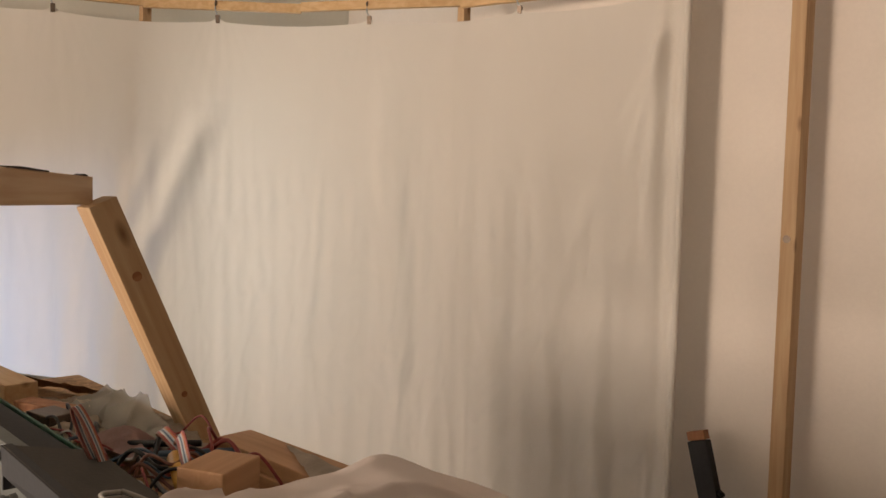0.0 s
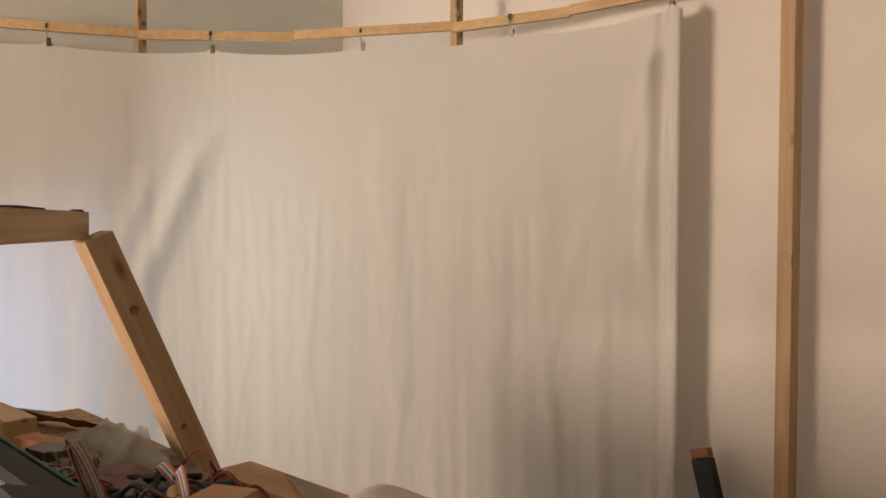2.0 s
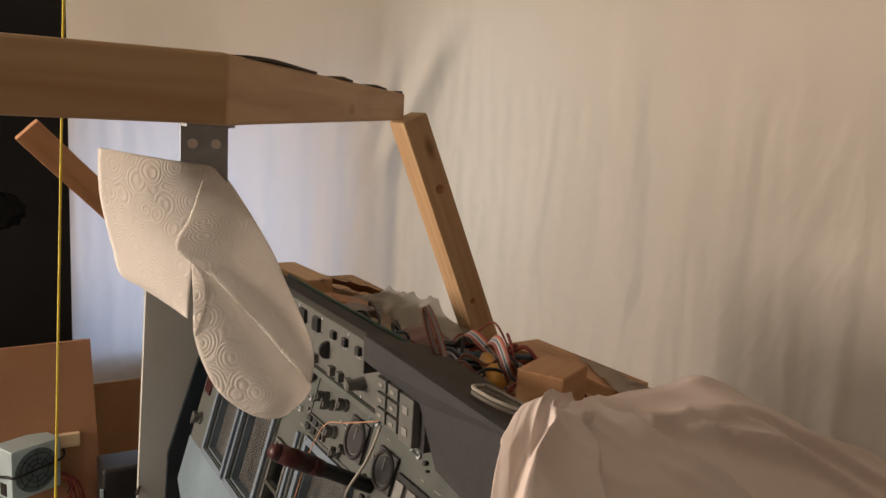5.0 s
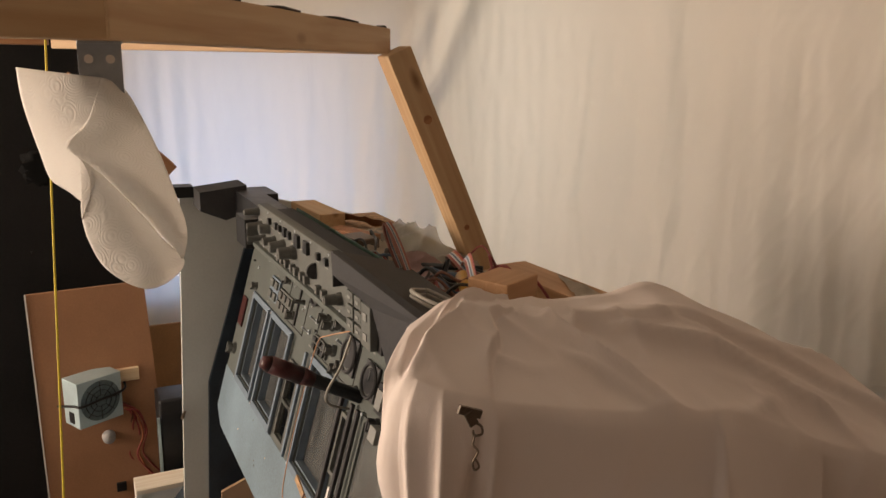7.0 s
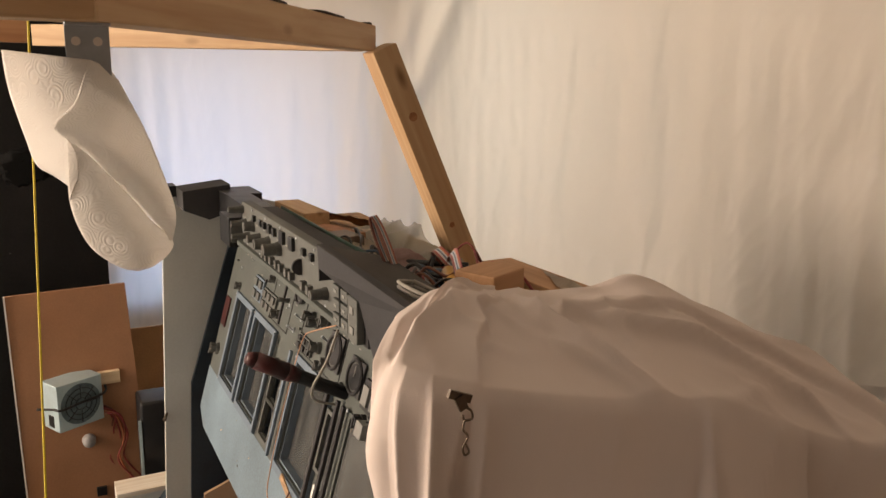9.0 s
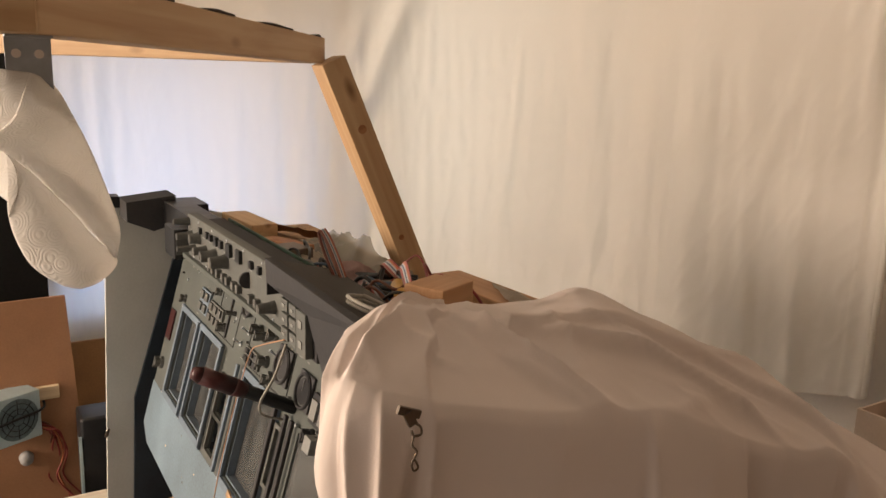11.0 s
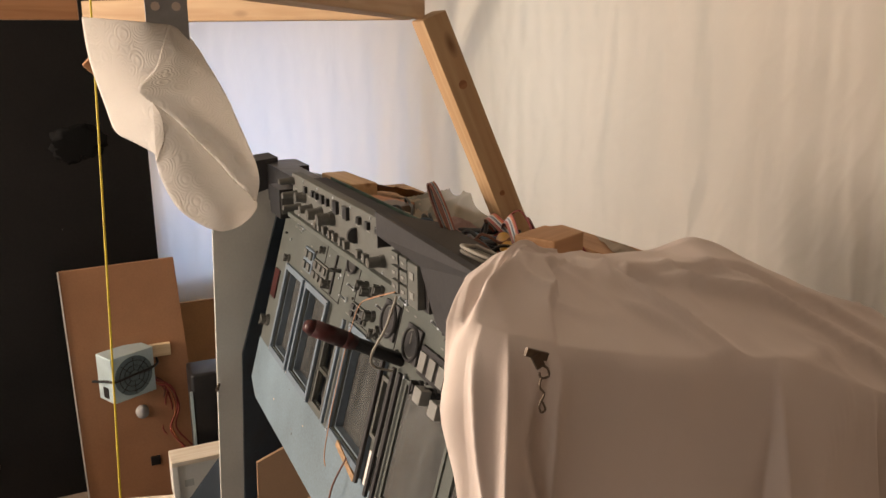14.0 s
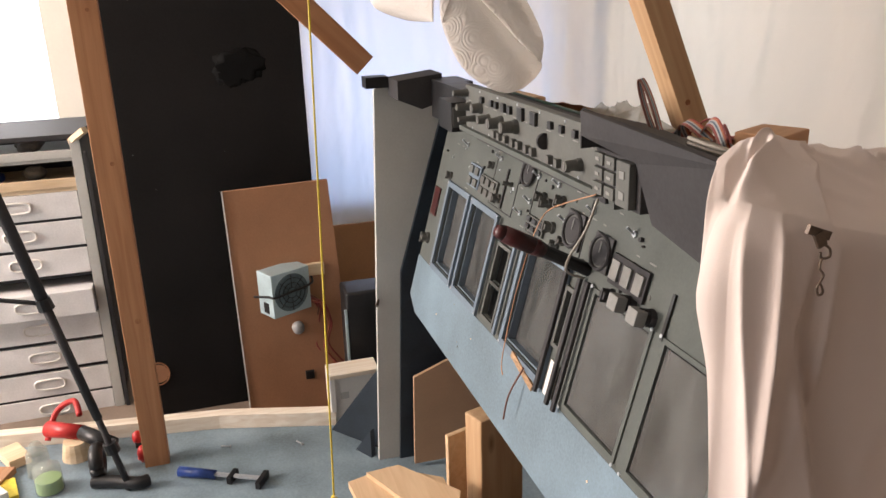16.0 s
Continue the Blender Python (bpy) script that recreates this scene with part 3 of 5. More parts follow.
def bracket_plate(b0, b1, z0, z1, notch):
    b = bmesh.new()
    prism(b, [(-0.658, b0, z1), (-0.658, b1, z1), (-0.658, b1, z0), (-0.658, b1 - notch, z0), (-0.658, b0 + notch * 0.4, z0 + 0.03), (-0.658, b0, z0 + 0.03)], (-0.0022, 0, 0))
    return b


part("plate", bracket_plate(-0.0155, 0.0160, 1.350, 1.4165, 0.013), STEEL, bracket)
part("flange", boxed((-0.6602, -0.0155, 1.4145), (-0.642, 0.0160, 1.4163)), STEEL, bracket)
for b0, z in ((0.0075, 1.403), (-0.0080, 1.403), (0.0085, 1.366)):
    part("hole", rod(bmesh.new(), (-0.6578, b0, z), (-0.6566, b0, z), 0.0034, seg=14), WALL, bracket)


def paper_leaf(rows, bow, seed, n=7, m=24):
    """Paper between a left and a right edge that run down it, bowed out towards the cabin."""
    left, right = smooth_path([p for p, q in rows], n), smooth_path([q for p, q in rows], n)
    bm = bmesh.new()
    grid = []
    for p, q in zip(left, right):
        row = []
        for j in range(m + 1):
            u = j / m
            c = p.lerp(q, u)
            wide = min(1.0, (q - p).length / 0.05)
            c.x += bow * wide * math.sin(u * math.pi) + 0.0022 * wide * noise.noise(Vector((c.y * 45, c.z * 40, seed)))
            row.append(bm.verts.new(c))
        grid.append(row)
    for p, q in zip(grid, grid[1:]):
        for j in range(m):
            bm.faces.new((p[j], p[j + 1], q[j + 1], q[j]))
    return bm


paper = thing("kitchen_paper", (-0.645, 0.0, 1.30), "embossed white kitchen paper hung twisted from the bracket", "paper towel")
leaves = [
    part("loose_flap", paper_leaf([((-0.705, -0.059, 1.396), (-0.652, 0.001, 1.389)), ((-0.712, -0.058, 1.375), (-0.648, -0.005, 1.370)), ((-0.720, -0.055, 1.355), (-0.645, -0.009, 1.349)), ((-0.724, -0.048, 1.325), (-0.630, -0.014, 1.327)), ((-0.727, -0.042, 1.303), (-0.630, -0.016, 1.308)), ((-0.720, -0.031, 1.295), (-0.630, -0.017, 1.296)), ((-0.700, -0.019, 1.290), (-0.630, -0.017, 1.291))], 0.011, 1.0), PAPER, paper, smooth=True),
    part("rolled_back", paper_leaf([((-0.653, -0.000, 1.389), (-0.652, 0.001, 1.389)), ((-0.648, -0.005, 1.376), (-0.664, 0.017, 1.379)), ((-0.640, -0.014, 1.356), (-0.640, 0.026, 1.358)), ((-0.610, -0.030, 1.343), (-0.615, 0.033, 1.336)), ((-0.602, -0.021, 1.333), (-0.600, 0.038, 1.317)), ((-0.597, -0.010, 1.323), (-0.585, 0.041, 1.302)), ((-0.585, 0.011, 1.298), (-0.572, 0.044, 1.287)), ((-0.568, 0.030, 1.275), (-0.562, 0.043, 1.276)), ((-0.556, 0.038, 1.264), (-0.556, 0.039, 1.265))], 0.012, 4.0), PAPER, paper, smooth=True),
    part("front_fold", paper_leaf([((-0.601, -0.022, 1.333), (-0.600, -0.021, 1.333)), ((-0.598, -0.022, 1.318), (-0.594, -0.009, 1.322)), ((-0.592, -0.023, 1.304), (-0.586, 0.005, 1.306)), ((-0.586, -0.024, 1.292), (-0.577, 0.017, 1.291)), ((-0.578, -0.021, 1.277), (-0.568, 0.027, 1.277)), ((-0.570, -0.013, 1.260), (-0.557, 0.039, 1.264)), ((-0.562, 0.002, 1.248), (-0.556, 0.036, 1.255)), ((-0.558, 0.014, 1.244), (-0.556, 0.027, 1.248))], 0.012, 9.0), PAPER, paper, smooth=True),
    part("turned_edge", paper_leaf([((-0.600, -0.022, 1.334), (-0.598, -0.021, 1.333)), ((-0.597, -0.022, 1.324), (-0.591, -0.017, 1.324)), ((-0.592, -0.023, 1.309), (-0.587, -0.017, 1.309)), ((-0.589, -0.024, 1.300), (-0.585, -0.021, 1.300)), ((-0.586, -0.024, 1.292), (-0.585, -0.024, 1.292))], 0.002, 6.0), PAPER, paper, smooth=True)]
for leaf in leaves:
    leaf.modifiers.new("thick", "SOLIDIFY").thickness = 0.0006

# ---- instrument panel ----
PO, PUP, PN = Vector((0, 0.383, 0.88)), Vector((0, 0.2607, 0.9654)), Vector((0, -0.9654, 0.2607))


def pp(a, z, out=0.0):
    """A point on the leaning panel at that place along it and that height, out metres proud of it."""
    return Vector((a, 0, 0)) + PO + PUP * ((z - 0.88) / 0.9654) + PN * out


def pbox(bm, a0, a1, z0, z1, o0, o1, bevel=0.0):
    vs = [bm.verts.new(pp(a, z, o)) for a in (a0, a1) for z in (z0, z1) for o in (o0, o1)]
    fs_ = [bm.faces.new([vs[i] for i in f]) for f in ((0, 1, 3, 2), (4, 6, 7, 5), (0, 4, 5, 1), (2, 3, 7, 6), (0, 2, 6, 4), (1, 5, 7, 3))]
    if bevel:
        bmesh.ops.bevel(bm, geom=list({e for f in fs_ for e in f.edges}), offset=bevel, segments=2, profile=0.6, affect="EDGES")
    return bm


def pframe(bm, a0, a1, z0, z1, w, o0, o1):
    pbox(bm, a0, a0 + w, z0, z1, o0, o1)
    pbox(bm, a1 - w, a1, z0, z1, o0, o1)
    pbox(bm, a0 + w, a1 - w, z0, z0 + w, o0, o1)
    pbox(bm, a0 + w, a1 - w, z1 - w, z1, o0, o1)
    return bm


WINDOWS = [(-1.842, -1.708), (-1.672, -1.530), (-1.362, -1.190), (-1.088, -0.928), (-0.886, -0.730)]
Z0, Z1 = 0.656, 0.843
panel = thing("instrument_panel", (-1.28, 0.30, 0.50), "grey airliner instrument panel with empty display cut-outs and switches", "instrument panel")


def pierced(a0, a1, z0, z1, holes):
    """A plate between those limits with rectangular holes (a0, a1, z0, z1)."""
    bm = bmesh.new()
    aa = sorted({a0, a1, *[v for h in holes for v in h[:2]]})
    zz = sorted({z0, z1, *[v for h in holes for v in h[2:]]})
    for x0, x1 in zip(aa, aa[1:]):
        for y0, y1 in zip(zz, zz[1:]):
            if not any(h[0] <= x0 and x1 <= h[1] and h[2] <= y0 and y1 <= h[3] for h in holes):
                pbox(bm, x0, x1, y0, y1, -0.005, 0.0)
    bmesh.ops.remove_doubles(bm, verts=bm.verts, dist=1e-5)
    return bm


SMALL = [(-1.478, -1.424, 0.735, 0.805), (-1.478, -1.424, 0.662, 0.726), (-1.166, -1.150, 0.73, 0.82)]
holes = [(x0, x1, Z0, Z1) for x0, x1 in WINDOWS] + SMALL
part("face_plate", pierced(-1.960, -0.600, 0.640, 1.005, holes), PANEL, panel)
b = bmesh.new()
prism(b, [pp(-1.968, 0.6395), pp(-1.968, 0.533), pp(-1.90, 0.505), pp(-0.60, 0.495), pp(-0.60, 0.6395)], -PN * 0.005)
part("lower_plate", b, PANELBLUE, panel, "scuffed blue-grey lower plate")
for k, (x0, x1) in enumerate(WINDOWS):
    if k < 3:
        fr = part("display_frame", pframe(bmesh.new(), x0 - 0.014, x1 + 0.014, Z0 - 0.014, Z1 + 0.014, 0.013, 0.0005, 0.006), BEZEL, panel)
    else:
        fr = part("display_frame", pframe(bmesh.new(), x0 - 0.008, x1 + 0.008, Z0 - 0.008, Z1 + 0.008, 0.0075, 0.0005, 0.003), PANEL, panel)
    deep = 0.030 if k < 3 else 0.009
    part("inner_rim", pframe(bmesh.new(), x0 - 0.001, x1 + 0.001, Z0 - 0.001, Z1 + 0.001, 0.004 if k < 3 else 0.0025, -deep, -0.0055), BEZEL if k < 3 else SHROUD, fr)
    part("pane", pbox(bmesh.new(), x0 + 0.003, x1 - 0.003, Z0 + 0.003, Z1 - 0.003, 0.006 - deep, 0.009 - deep), PANE, fr, "scratched clear pane")
    for x in (x0 - 0.009, x1 + 0.009):
        for z in (Z0 - 0.009, Z1 + 0.009):
            part("screw", rod(bmesh.new(), pp(x, z, 0.006), pp(x, z, 0.0075), 0.0028, seg=10), STEEL, fr)
for x in (-1.689, -1.508, -1.395, -1.181, -1.132, -1.106):
    part("rail", pbox(bmesh.new(), x - 0.005, x + 0.005, 0.634 if x > -1.2 else 0.65, 0.855, 0.0065, 0.013, 0.0015), BEZEL if x < -1.3 else SHROUD, panel)
for x0, x1, z0, z1 in SMALL:
    part("bezel", pframe(bmesh.new(), x0 - 0.008, x1 + 0.008, z0 - 0.008, z1 + 0.008, 0.007, 0.0005, 0.007), MODULE, panel)


def knob(a, z, r=0.008, h=0.016, mat=KNOB, o=0.0, name="knob"):
    b = bmesh.new()
    rod(b, pp(a, z, o), pp(a, z, o + h * 0.35), r * 1.25, r * 1.15, 14)
    rod(b, pp(a, z, o + h * 0.35), pp(a, z, o + h), r * 0.9, r * 0.8, 14)
    pbox(b, a - r * 0.22, a + r * 0.22, z - r * 1.1, z + r * 1.1, o + h * 0.5, o + h * 1.1)
    return part(name, b, mat, panel)


def gauge(a, z, r):
    g = part("gauge", rod(bmesh.new(), pp(a, z, 0.0005), pp(a, z, 0.006), r, r * 0.97, 28), MODULE, panel)
    if r > 0.025:
        part("case", pbox(bmesh.new(), a - r * 1.08, a + r * 1.08, z - r * 1.05, z + r * 1.05, 0.0004, 0.0058, 0.003), DARK, g)
    part("bezel", tube(bmesh.new(), [pp(a + r * math.cos(k * math.tau / 20), z + 0.9654 * r * math.sin(k * math.tau / 20), 0.007) for k in range(21)], r * 0.12, 6, 2), SHROUD, g)
    part("dial", rod(bmesh.new(), pp(a, z, 0.0062), pp(a, z, 0.0072), r * 0.78, seg=24), SHROUD, g, "dark dial")
    part("needle", pbox(bmesh.new(), a - 0.0012, a + 0.0012, z, z + r * 0.65, 0.0075, 0.0085), KEYWHITE, g)


def module(a0, a1, z0, z1, keys=(3, 2), mat=MODULE, key=KEYWHITE, o=0.006):
    mod = part("module", pbox(bmesh.new(), a0, a1, z0, z1, 0.0005, o, 0.001), mat, panel)
    nx, nz = keys
    for i in range(nx):
        for j in range(nz):
            x, z = a0 + (i + 0.5) * (a1 - a0) / nx, z0 + (j + 0.5) * (z1 - z0) / nz
            part("key", pbox(bmesh.new(), x - 0.32 * (a1 - a0) / nx, x + 0.32 * (a1 - a0) / nx, z - 0.32 * (z1 - z0) / nz, z + 0.32 * (z1 - z0) / nz, o, o + 0.004), key, mod)
    return mod


module(-1.735, -1.665, 0.875, 0.925, (2, 2), BEZEL, MODULE)
module(-1.655, -1.560, 0.872, 0.915, (3, 2), MODULE, KNOB)
module(-1.385, -1.31, 0.868, 0.895, (3, 2), MODULE, BLACK)
module(-1.062, -0.960, 0.872, 0.918, (3, 1), SHROUD, KEYWHITE)
gauge(-1.428, 0.962, 0.024)
gauge(-1.205, 0.913, 0.029)
gauge(-1.102, 0.905, 0.027)
for a, z, r, h in ((-1.345, 0.935, 0.008, 0.022), (-1.318, 0.930, 0.008, 0.022), (-1.272, 0.945, 0.009, 0.018), (-1.285, 0.895, 0.009, 0.02), (-1.255, 0.872, 0.008, 0.016), (-1.235, 0.885, 0.007, 0.014),
                   (-1.62, 0.94, 0.007, 0.012), (-1.545, 0.885, 0.008, 0.018), (-1.925, 0.695, 0.012, 0.02), (-1.86, 0.868, 0.008, 0.014), (-1.50, 0.925, 0.004, 0.02), (-1.155, 0.87, 0.007, 0.016)):
    knob(a, z, r, h)
for a, z, r, h in ((-1.045, 0.855, 0.012, 0.026), (-0.99, 0.862, 0.014, 0.030), (-0.935, 0.862, 0.014, 0.030)):
    knob(a, z, r * 0.8, h * 0.7, SHROUD)
    if a > -1.0:
        part("cap", pbox(bmesh.new(), a - r * 0.9, a + r * 0.9, z - r * 0.8, z + r * 0.8, h * 0.55, h * 1.15, 0.0015), KEYWHITE, panel, "pale square knob cap")
for a0, a1, z0, z1, mat in ((-1.945, -1.905, 0.755, 0.825, MAROON), (-1.53, -1.524, 0.87, 0.95, SHROUD), (-1.465, -1.459, 0.935, 0.985, SHROUD), (-0.90, -0.894, 0.845, 0.91, BLACK)):
    part("slot", pbox(bmesh.new(), a0, a1, z0, z1, 0.0005, 0.004), mat, panel)
random.seed(5)
for k in range(46):
    a, z = random.uniform(-1.94, -0.95), random.uniform(0.865, 0.992)
    part("rivet", rod(bmesh.new(), pp(a, z, 0), pp(a, z, random.uniform(0.001, 0.006)), random.uniform(0.0018, 0.004), seg=8), random.choice((STEEL, SHROUD, KNOB)), panel)
for k in range(9):
    a, z = random.uniform(-1.93, -0.75), random.uniform(0.515, 0.63)
    part("paint_chip", rod(bmesh.new(), pp(a, z, 0), pp(a, z, 0.0008), random.uniform(0.0015, 0.0035), seg=7), random.choice((PALEPINE, KEYWHITE, MODULE)), panel)
random.seed(17)
for k in range(26):
    a, z = -1.90 + 0.037 * k, random.choice((0.8625, 0.928, 0.944, 0.972, 0.986))
    part("legend", pbox(bmesh.new(), a, a + random.uniform(0.008, 0.018), z, z + 0.0022, 0.0003, 0.0008), KEYWHITE, panel)
for a, z in ((-1.79, 0.955), (-1.58, 0.962), (-1.385, 0.965), (-1.30, 0.968), (-1.245, 0.918), (-1.16, 0.955), (-1.03, 0.955), (-1.43, 0.885), (-1.40, 0.915)):
    t = part("toggle", rod(bmesh.new(), pp(a, z, 0.0005), pp(a, z, 0.004), 0.0055, 0.005, 10), STEEL, panel)
    part("lever", rod(bmesh.new(), pp(a, z, 0.004), pp(a, z + 0.008, 0.018), 0.0016, 0.0026, 8), STEEL, t)
for a0, a1, z0, z1 in ((-1.60, -1.47, 0.865, 0.990), (-1.39, -1.17, 0.862, 0.990)):
    part("sub_panel", pframe(bmesh.new(), a0, a1, z0, z1, 0.0018, 0.0003, 0.0014), SHROUD, panel, "dark joint round an instrument plate")
part("torn_edge", bar(bmesh.new(), pp(-1.30, 0.652, 0.008), pp(-1.20, 0.630, 0.004), 0.012, 0.004, PN), PLYEDGE, panel)
part("gear_label", pbox(bmesh.new(), -1.165, -1.135, 0.640, 0.70, 0.0005, 0.003), WHITEPAINT, panel, "smeared pale patch by the lever slot")

dash = thing("dash_housing", (-1.28, 0.6, 0.0), "dark wooden housing behind the instrument panel", "cabinet")
b = bmesh.new()
prism(b, [(-1.955, 0.47, 0.40), (-1.955, 0.47, 0.99), (-1.955, 0.71, 0.985), (-1.955, 0.71, 0.40)], (1.30, 0, 0))
part("body", b, DARK, dash)
part("top_board", boxed((-1.96, 0.42, 0.992), (-0.82, 0.725, 1.010)), PLYEDGE, dash, "brown board under the clutter")
part("leg", boxed((-0.72, 0.50, 0.0), (-0.66, 0.82, 0.40)), DARK, dash)
part("leg", boxed((-1.95, 0.50, 0.0), (-1.89, 0.82, 0.40)), DARK, dash)

cheek = thing("side_plate", (-2.03, 0.3, 0.0), "tall pale grey plate closing the panel's far end", "panel")
b = bmesh.new()
prism(b, [(-2.03, 0.19, 0.0), (-2.03, 0.235, 1.065), (-2.03, 0.255, 1.08), (-2.03, 0.46, 1.055), (-2.03, 0.80, 0.965), (-2.03, 0.80, 0.0)], (-0.016, 0, 0))
part("board", b, PLATEGREY, cheek)
b = bmesh.new()
prism(b, [(-2.030, 0.250, 0.0), (-2.030, 0.279, 0.575), (-2.030, 0.405, 0.985), (-2.030, 0.60, 1.0), (-2.030, 0.60, 0.0)], (0.012, 0, 0))
part("brace", b, NAVY, cheek, "dark navy brace")
part("screw", rod(bmesh.new(), (-2.03, 0.215, 0.50), (-2.012, 0.205, 0.49), 0.003, 0.005, 8), OLDSTEEL, cheek)
rub = thing("lower_panel", (-1.955, 0.38, 0.0), "unpainted board leaning under the panel", "board")
b = bmesh.new()
prism(b, [(-1.96, 0.279, 0.012), (-1.96, 0.287, 0.285), (-1.96, 0.402, 0.327), (-1.96, 0.52, 0.15), (-1.96, 0.52, 0.008)], (-0.010, 0, 0))
part("sheet", b, MDFPALE, rub)

# ---- glareshield, mode panel and its switches ----
mcp = thing("mode_panel", (-1.29, 0.33, 1.04), "grey autopilot panel with knobs and square buttons", "control panel")
b = boxed((-1.575, 0.325, 1.038), (-1.010, 0.345, 1.122), 0.002)
part("face", b, MODULE, mcp)
part("case", boxed((-1.57, 0.3455, 1.0105), (-1.02, 0.395, 1.108)), SHROUD, mcp)
part("lip", boxed((-1.60, 0.318, 1.028), (-1.00, 0.3455, 1.0375), 0.001), PANEL, mcp)
random.seed(8)


def mknob(a, z, r, h):
    b = bmesh.new()
    rod(b, (a, 0.325, z), (a, 0.325 - h * 0.3, z), r * 1.2, r * 1.1, 16)
    rod(b, (a, 0.325 - h * 0.3, z), (a, 0.325 - h, z), r, r * 0.88, 16)
    k = part("knob", b, KNOB, mcp)
    part("pointer", boxed((a - 0.001, 0.325 - h - 0.0012, z - r * 0.7), (a + 0.001, 0.325 - h, z + r * 0.7)), KEYWHITE, k)


for a, z, r, h in ((-1.545, 1.095, 0.009, 0.030), (-1.52, 1.075, 0.007, 0.035), (-1.485, 1.10, 0.012, 0.020), (-1.44, 1.085, 0.010, 0.024), (-1.375, 1.088, 0.013, 0.028), (-1.305, 1.092, 0.013, 0.030), (-1.565, 1.12, 0.008, 0.03), (-1.06, 1.075, 0.010, 0.026)):
    mknob(a, z - 0.013, r * 0.85, h)
for a, s in ((-1.47, 0.006), (-1.42, 0.006), (-1.395, 0.006), (-1.36, 0.008), (-1.33, 0.007), (-1.28, 0.011), (-1.225, 0.011), (-1.16, 0.006), (-1.12, 0.006), (-1.075, 0.006)):
    part("button", boxed((a - s, 0.319, 1.104 - s), (a + s, 0.3249, 1.104 + s), 0.0008), BLACK, mcp)
for a in (-1.40, -1.375, -1.345, -1.31, -1.285, -1.25, -1.225, -1.16, -1.13, -1.10):
    part("button", boxed((a - 0.006, 0.316, 1.043), (a + 0.006, 0.3249, 1.057), 0.001), KNOB, mcp)
for k in range(12):
    a = -1.555 + 0.047 * k
    part("legend", boxed((a, 0.3242, 1.0925), (a + 0.016, 0.3249, 1.0942)), KEYWHITE, mcp)
    part("screw", rod(bmesh.new(), (a + 0.02, 0.325, 1.117 if k % 2 else 1.0415), (a + 0.02, 0.3238, 1.117 if k % 2 else 1.0415), 0.0022, seg=8), STEEL, mcp)
part("wheel", rod(bmesh.new(), (-1.185, 0.322, 1.075), (-1.179, 0.322, 1.075), 0.013, seg=20), SHROUD, mcp, "dark thumb wheel")

efis = thing("display_selector", (-0.96, 0.33, 1.03), "dark selector box with white push keys", "control box")
part("case", boxed((-1.000, 0.318, 1.034), (-0.880, 0.42, 1.100), 0.002), SHROUD, efis)
for i in range(2):
    for j in range(3):
        a0, z0 = -0.996 + i * 0.032, 1.038 + j * 0.0205
        k = part("key", boxed((a0, 0.3115, z0), (a0 + 0.026, 0.3179, z0 + 0.0165), 0.001), MODULE, efis)
        part("cap", boxed((a0 + 0.008, 0.3105, z0 + 0.006), (a0 + 0.018, 0.3114, z0 + 0.0105)), KEYWHITE, k)
k = part("key", boxed((-0.924, 0.3065, 1.038), (-0.890, 0.3179, 1.098), 0.002), MODULE, efis)
for j in range(2):
    part("cap", boxed((-0.913, 0.3052, 1.049 + j * 0.027), (-0.901, 0.3064, 1.059 + j * 0.027)), KEYWHITE, k)
sel = thing("altimeter_strip", (-1.02, 0.32, 1.02), "grey strip of toggles beside the selector box", "control panel")
part("face", boxed((-1.098, 0.350, 1.005), (-1.003, 0.375, 1.043), 0.001), PANEL, sel)
for k in range(7):
    a = -1.09 + 0.013 * k
    part("toggle", rod(bmesh.new(), (a, 0.35, 1.022 + 0.006 * (k % 2)), (a + 0.004, 0.334, 1.026), 0.003, 0.002, 8), STEEL if k % 2 else BLACK, sel)

shroud = thing("glareshield", (-0.8, 0.3, 1.05), "dark grey glareshield with a bare plywood top", "glareshield")
b = bmesh.new()
prism(b, [(-0.995, 0.290, 1.152), (-0.655, 0.290, 1.140), (-0.655, 0.300, 1.012), (-0.72, 0.310, 1.015), (-0.835, 0.308, 1.035), (-0.865, 0.300, 1.105), (-0.995, 0.292, 1.118)], (0, 0.012, 0))
part("front", b, SHROUD, shroud)
b = bmesh.new()
prism(b, [(-0.995, 0.292, 1.1525), (-0.655, 0.292, 1.140), (-0.655, 0.398, 1.106), (-1.00, 0.398, 1.124)], (0, 0, -0.006))
part("top", b, SHROUDTOP, shroud, "brown-black bare top")
part("side", boxed((-0.999, 0.293, 1.10), (-0.996, 0.395, 1.122)), SHROUD, shroud)

horn = thing("left_glareshield_mount", (-1.95, 0.33, 1.03), "dark metal mount at the glareshield's far end", "mount")
b = bmesh.new()
prism(b, [(-1.99, 0.262, 1.055), (-1.99, 0.262, 1.100), (-1.99, 0.372, 1.112), (-1.99, 0.372, 1.045), (-1.99, 0.32, 1.030)], (0.10, 0, 0))
part("bracket", b, SHROUD, horn)
part("arm", boxed((-2.03, 0.205, 1.075), (-1.98, 0.262, 1.102)), BLACK, horn)
part("box", boxed((-1.89, 0.345, 1.012), (-1.60, 0.40, 1.10)), BLACK, horn)
part("stop", boxed((-1.700, 0.305, 1.020), (-1.612, 0.345, 1.082), 0.002), BLACK, horn, "black stop block")
part("slot", boxed((-1.6115, 0.308, 1.030), (-1.6095, 0.342, 1.072)), KNOB, horn)
part("block", boxed((-1.985, 0.373, 1.03), (-1.86, 0.44, 1.092)), BLACK, horn)

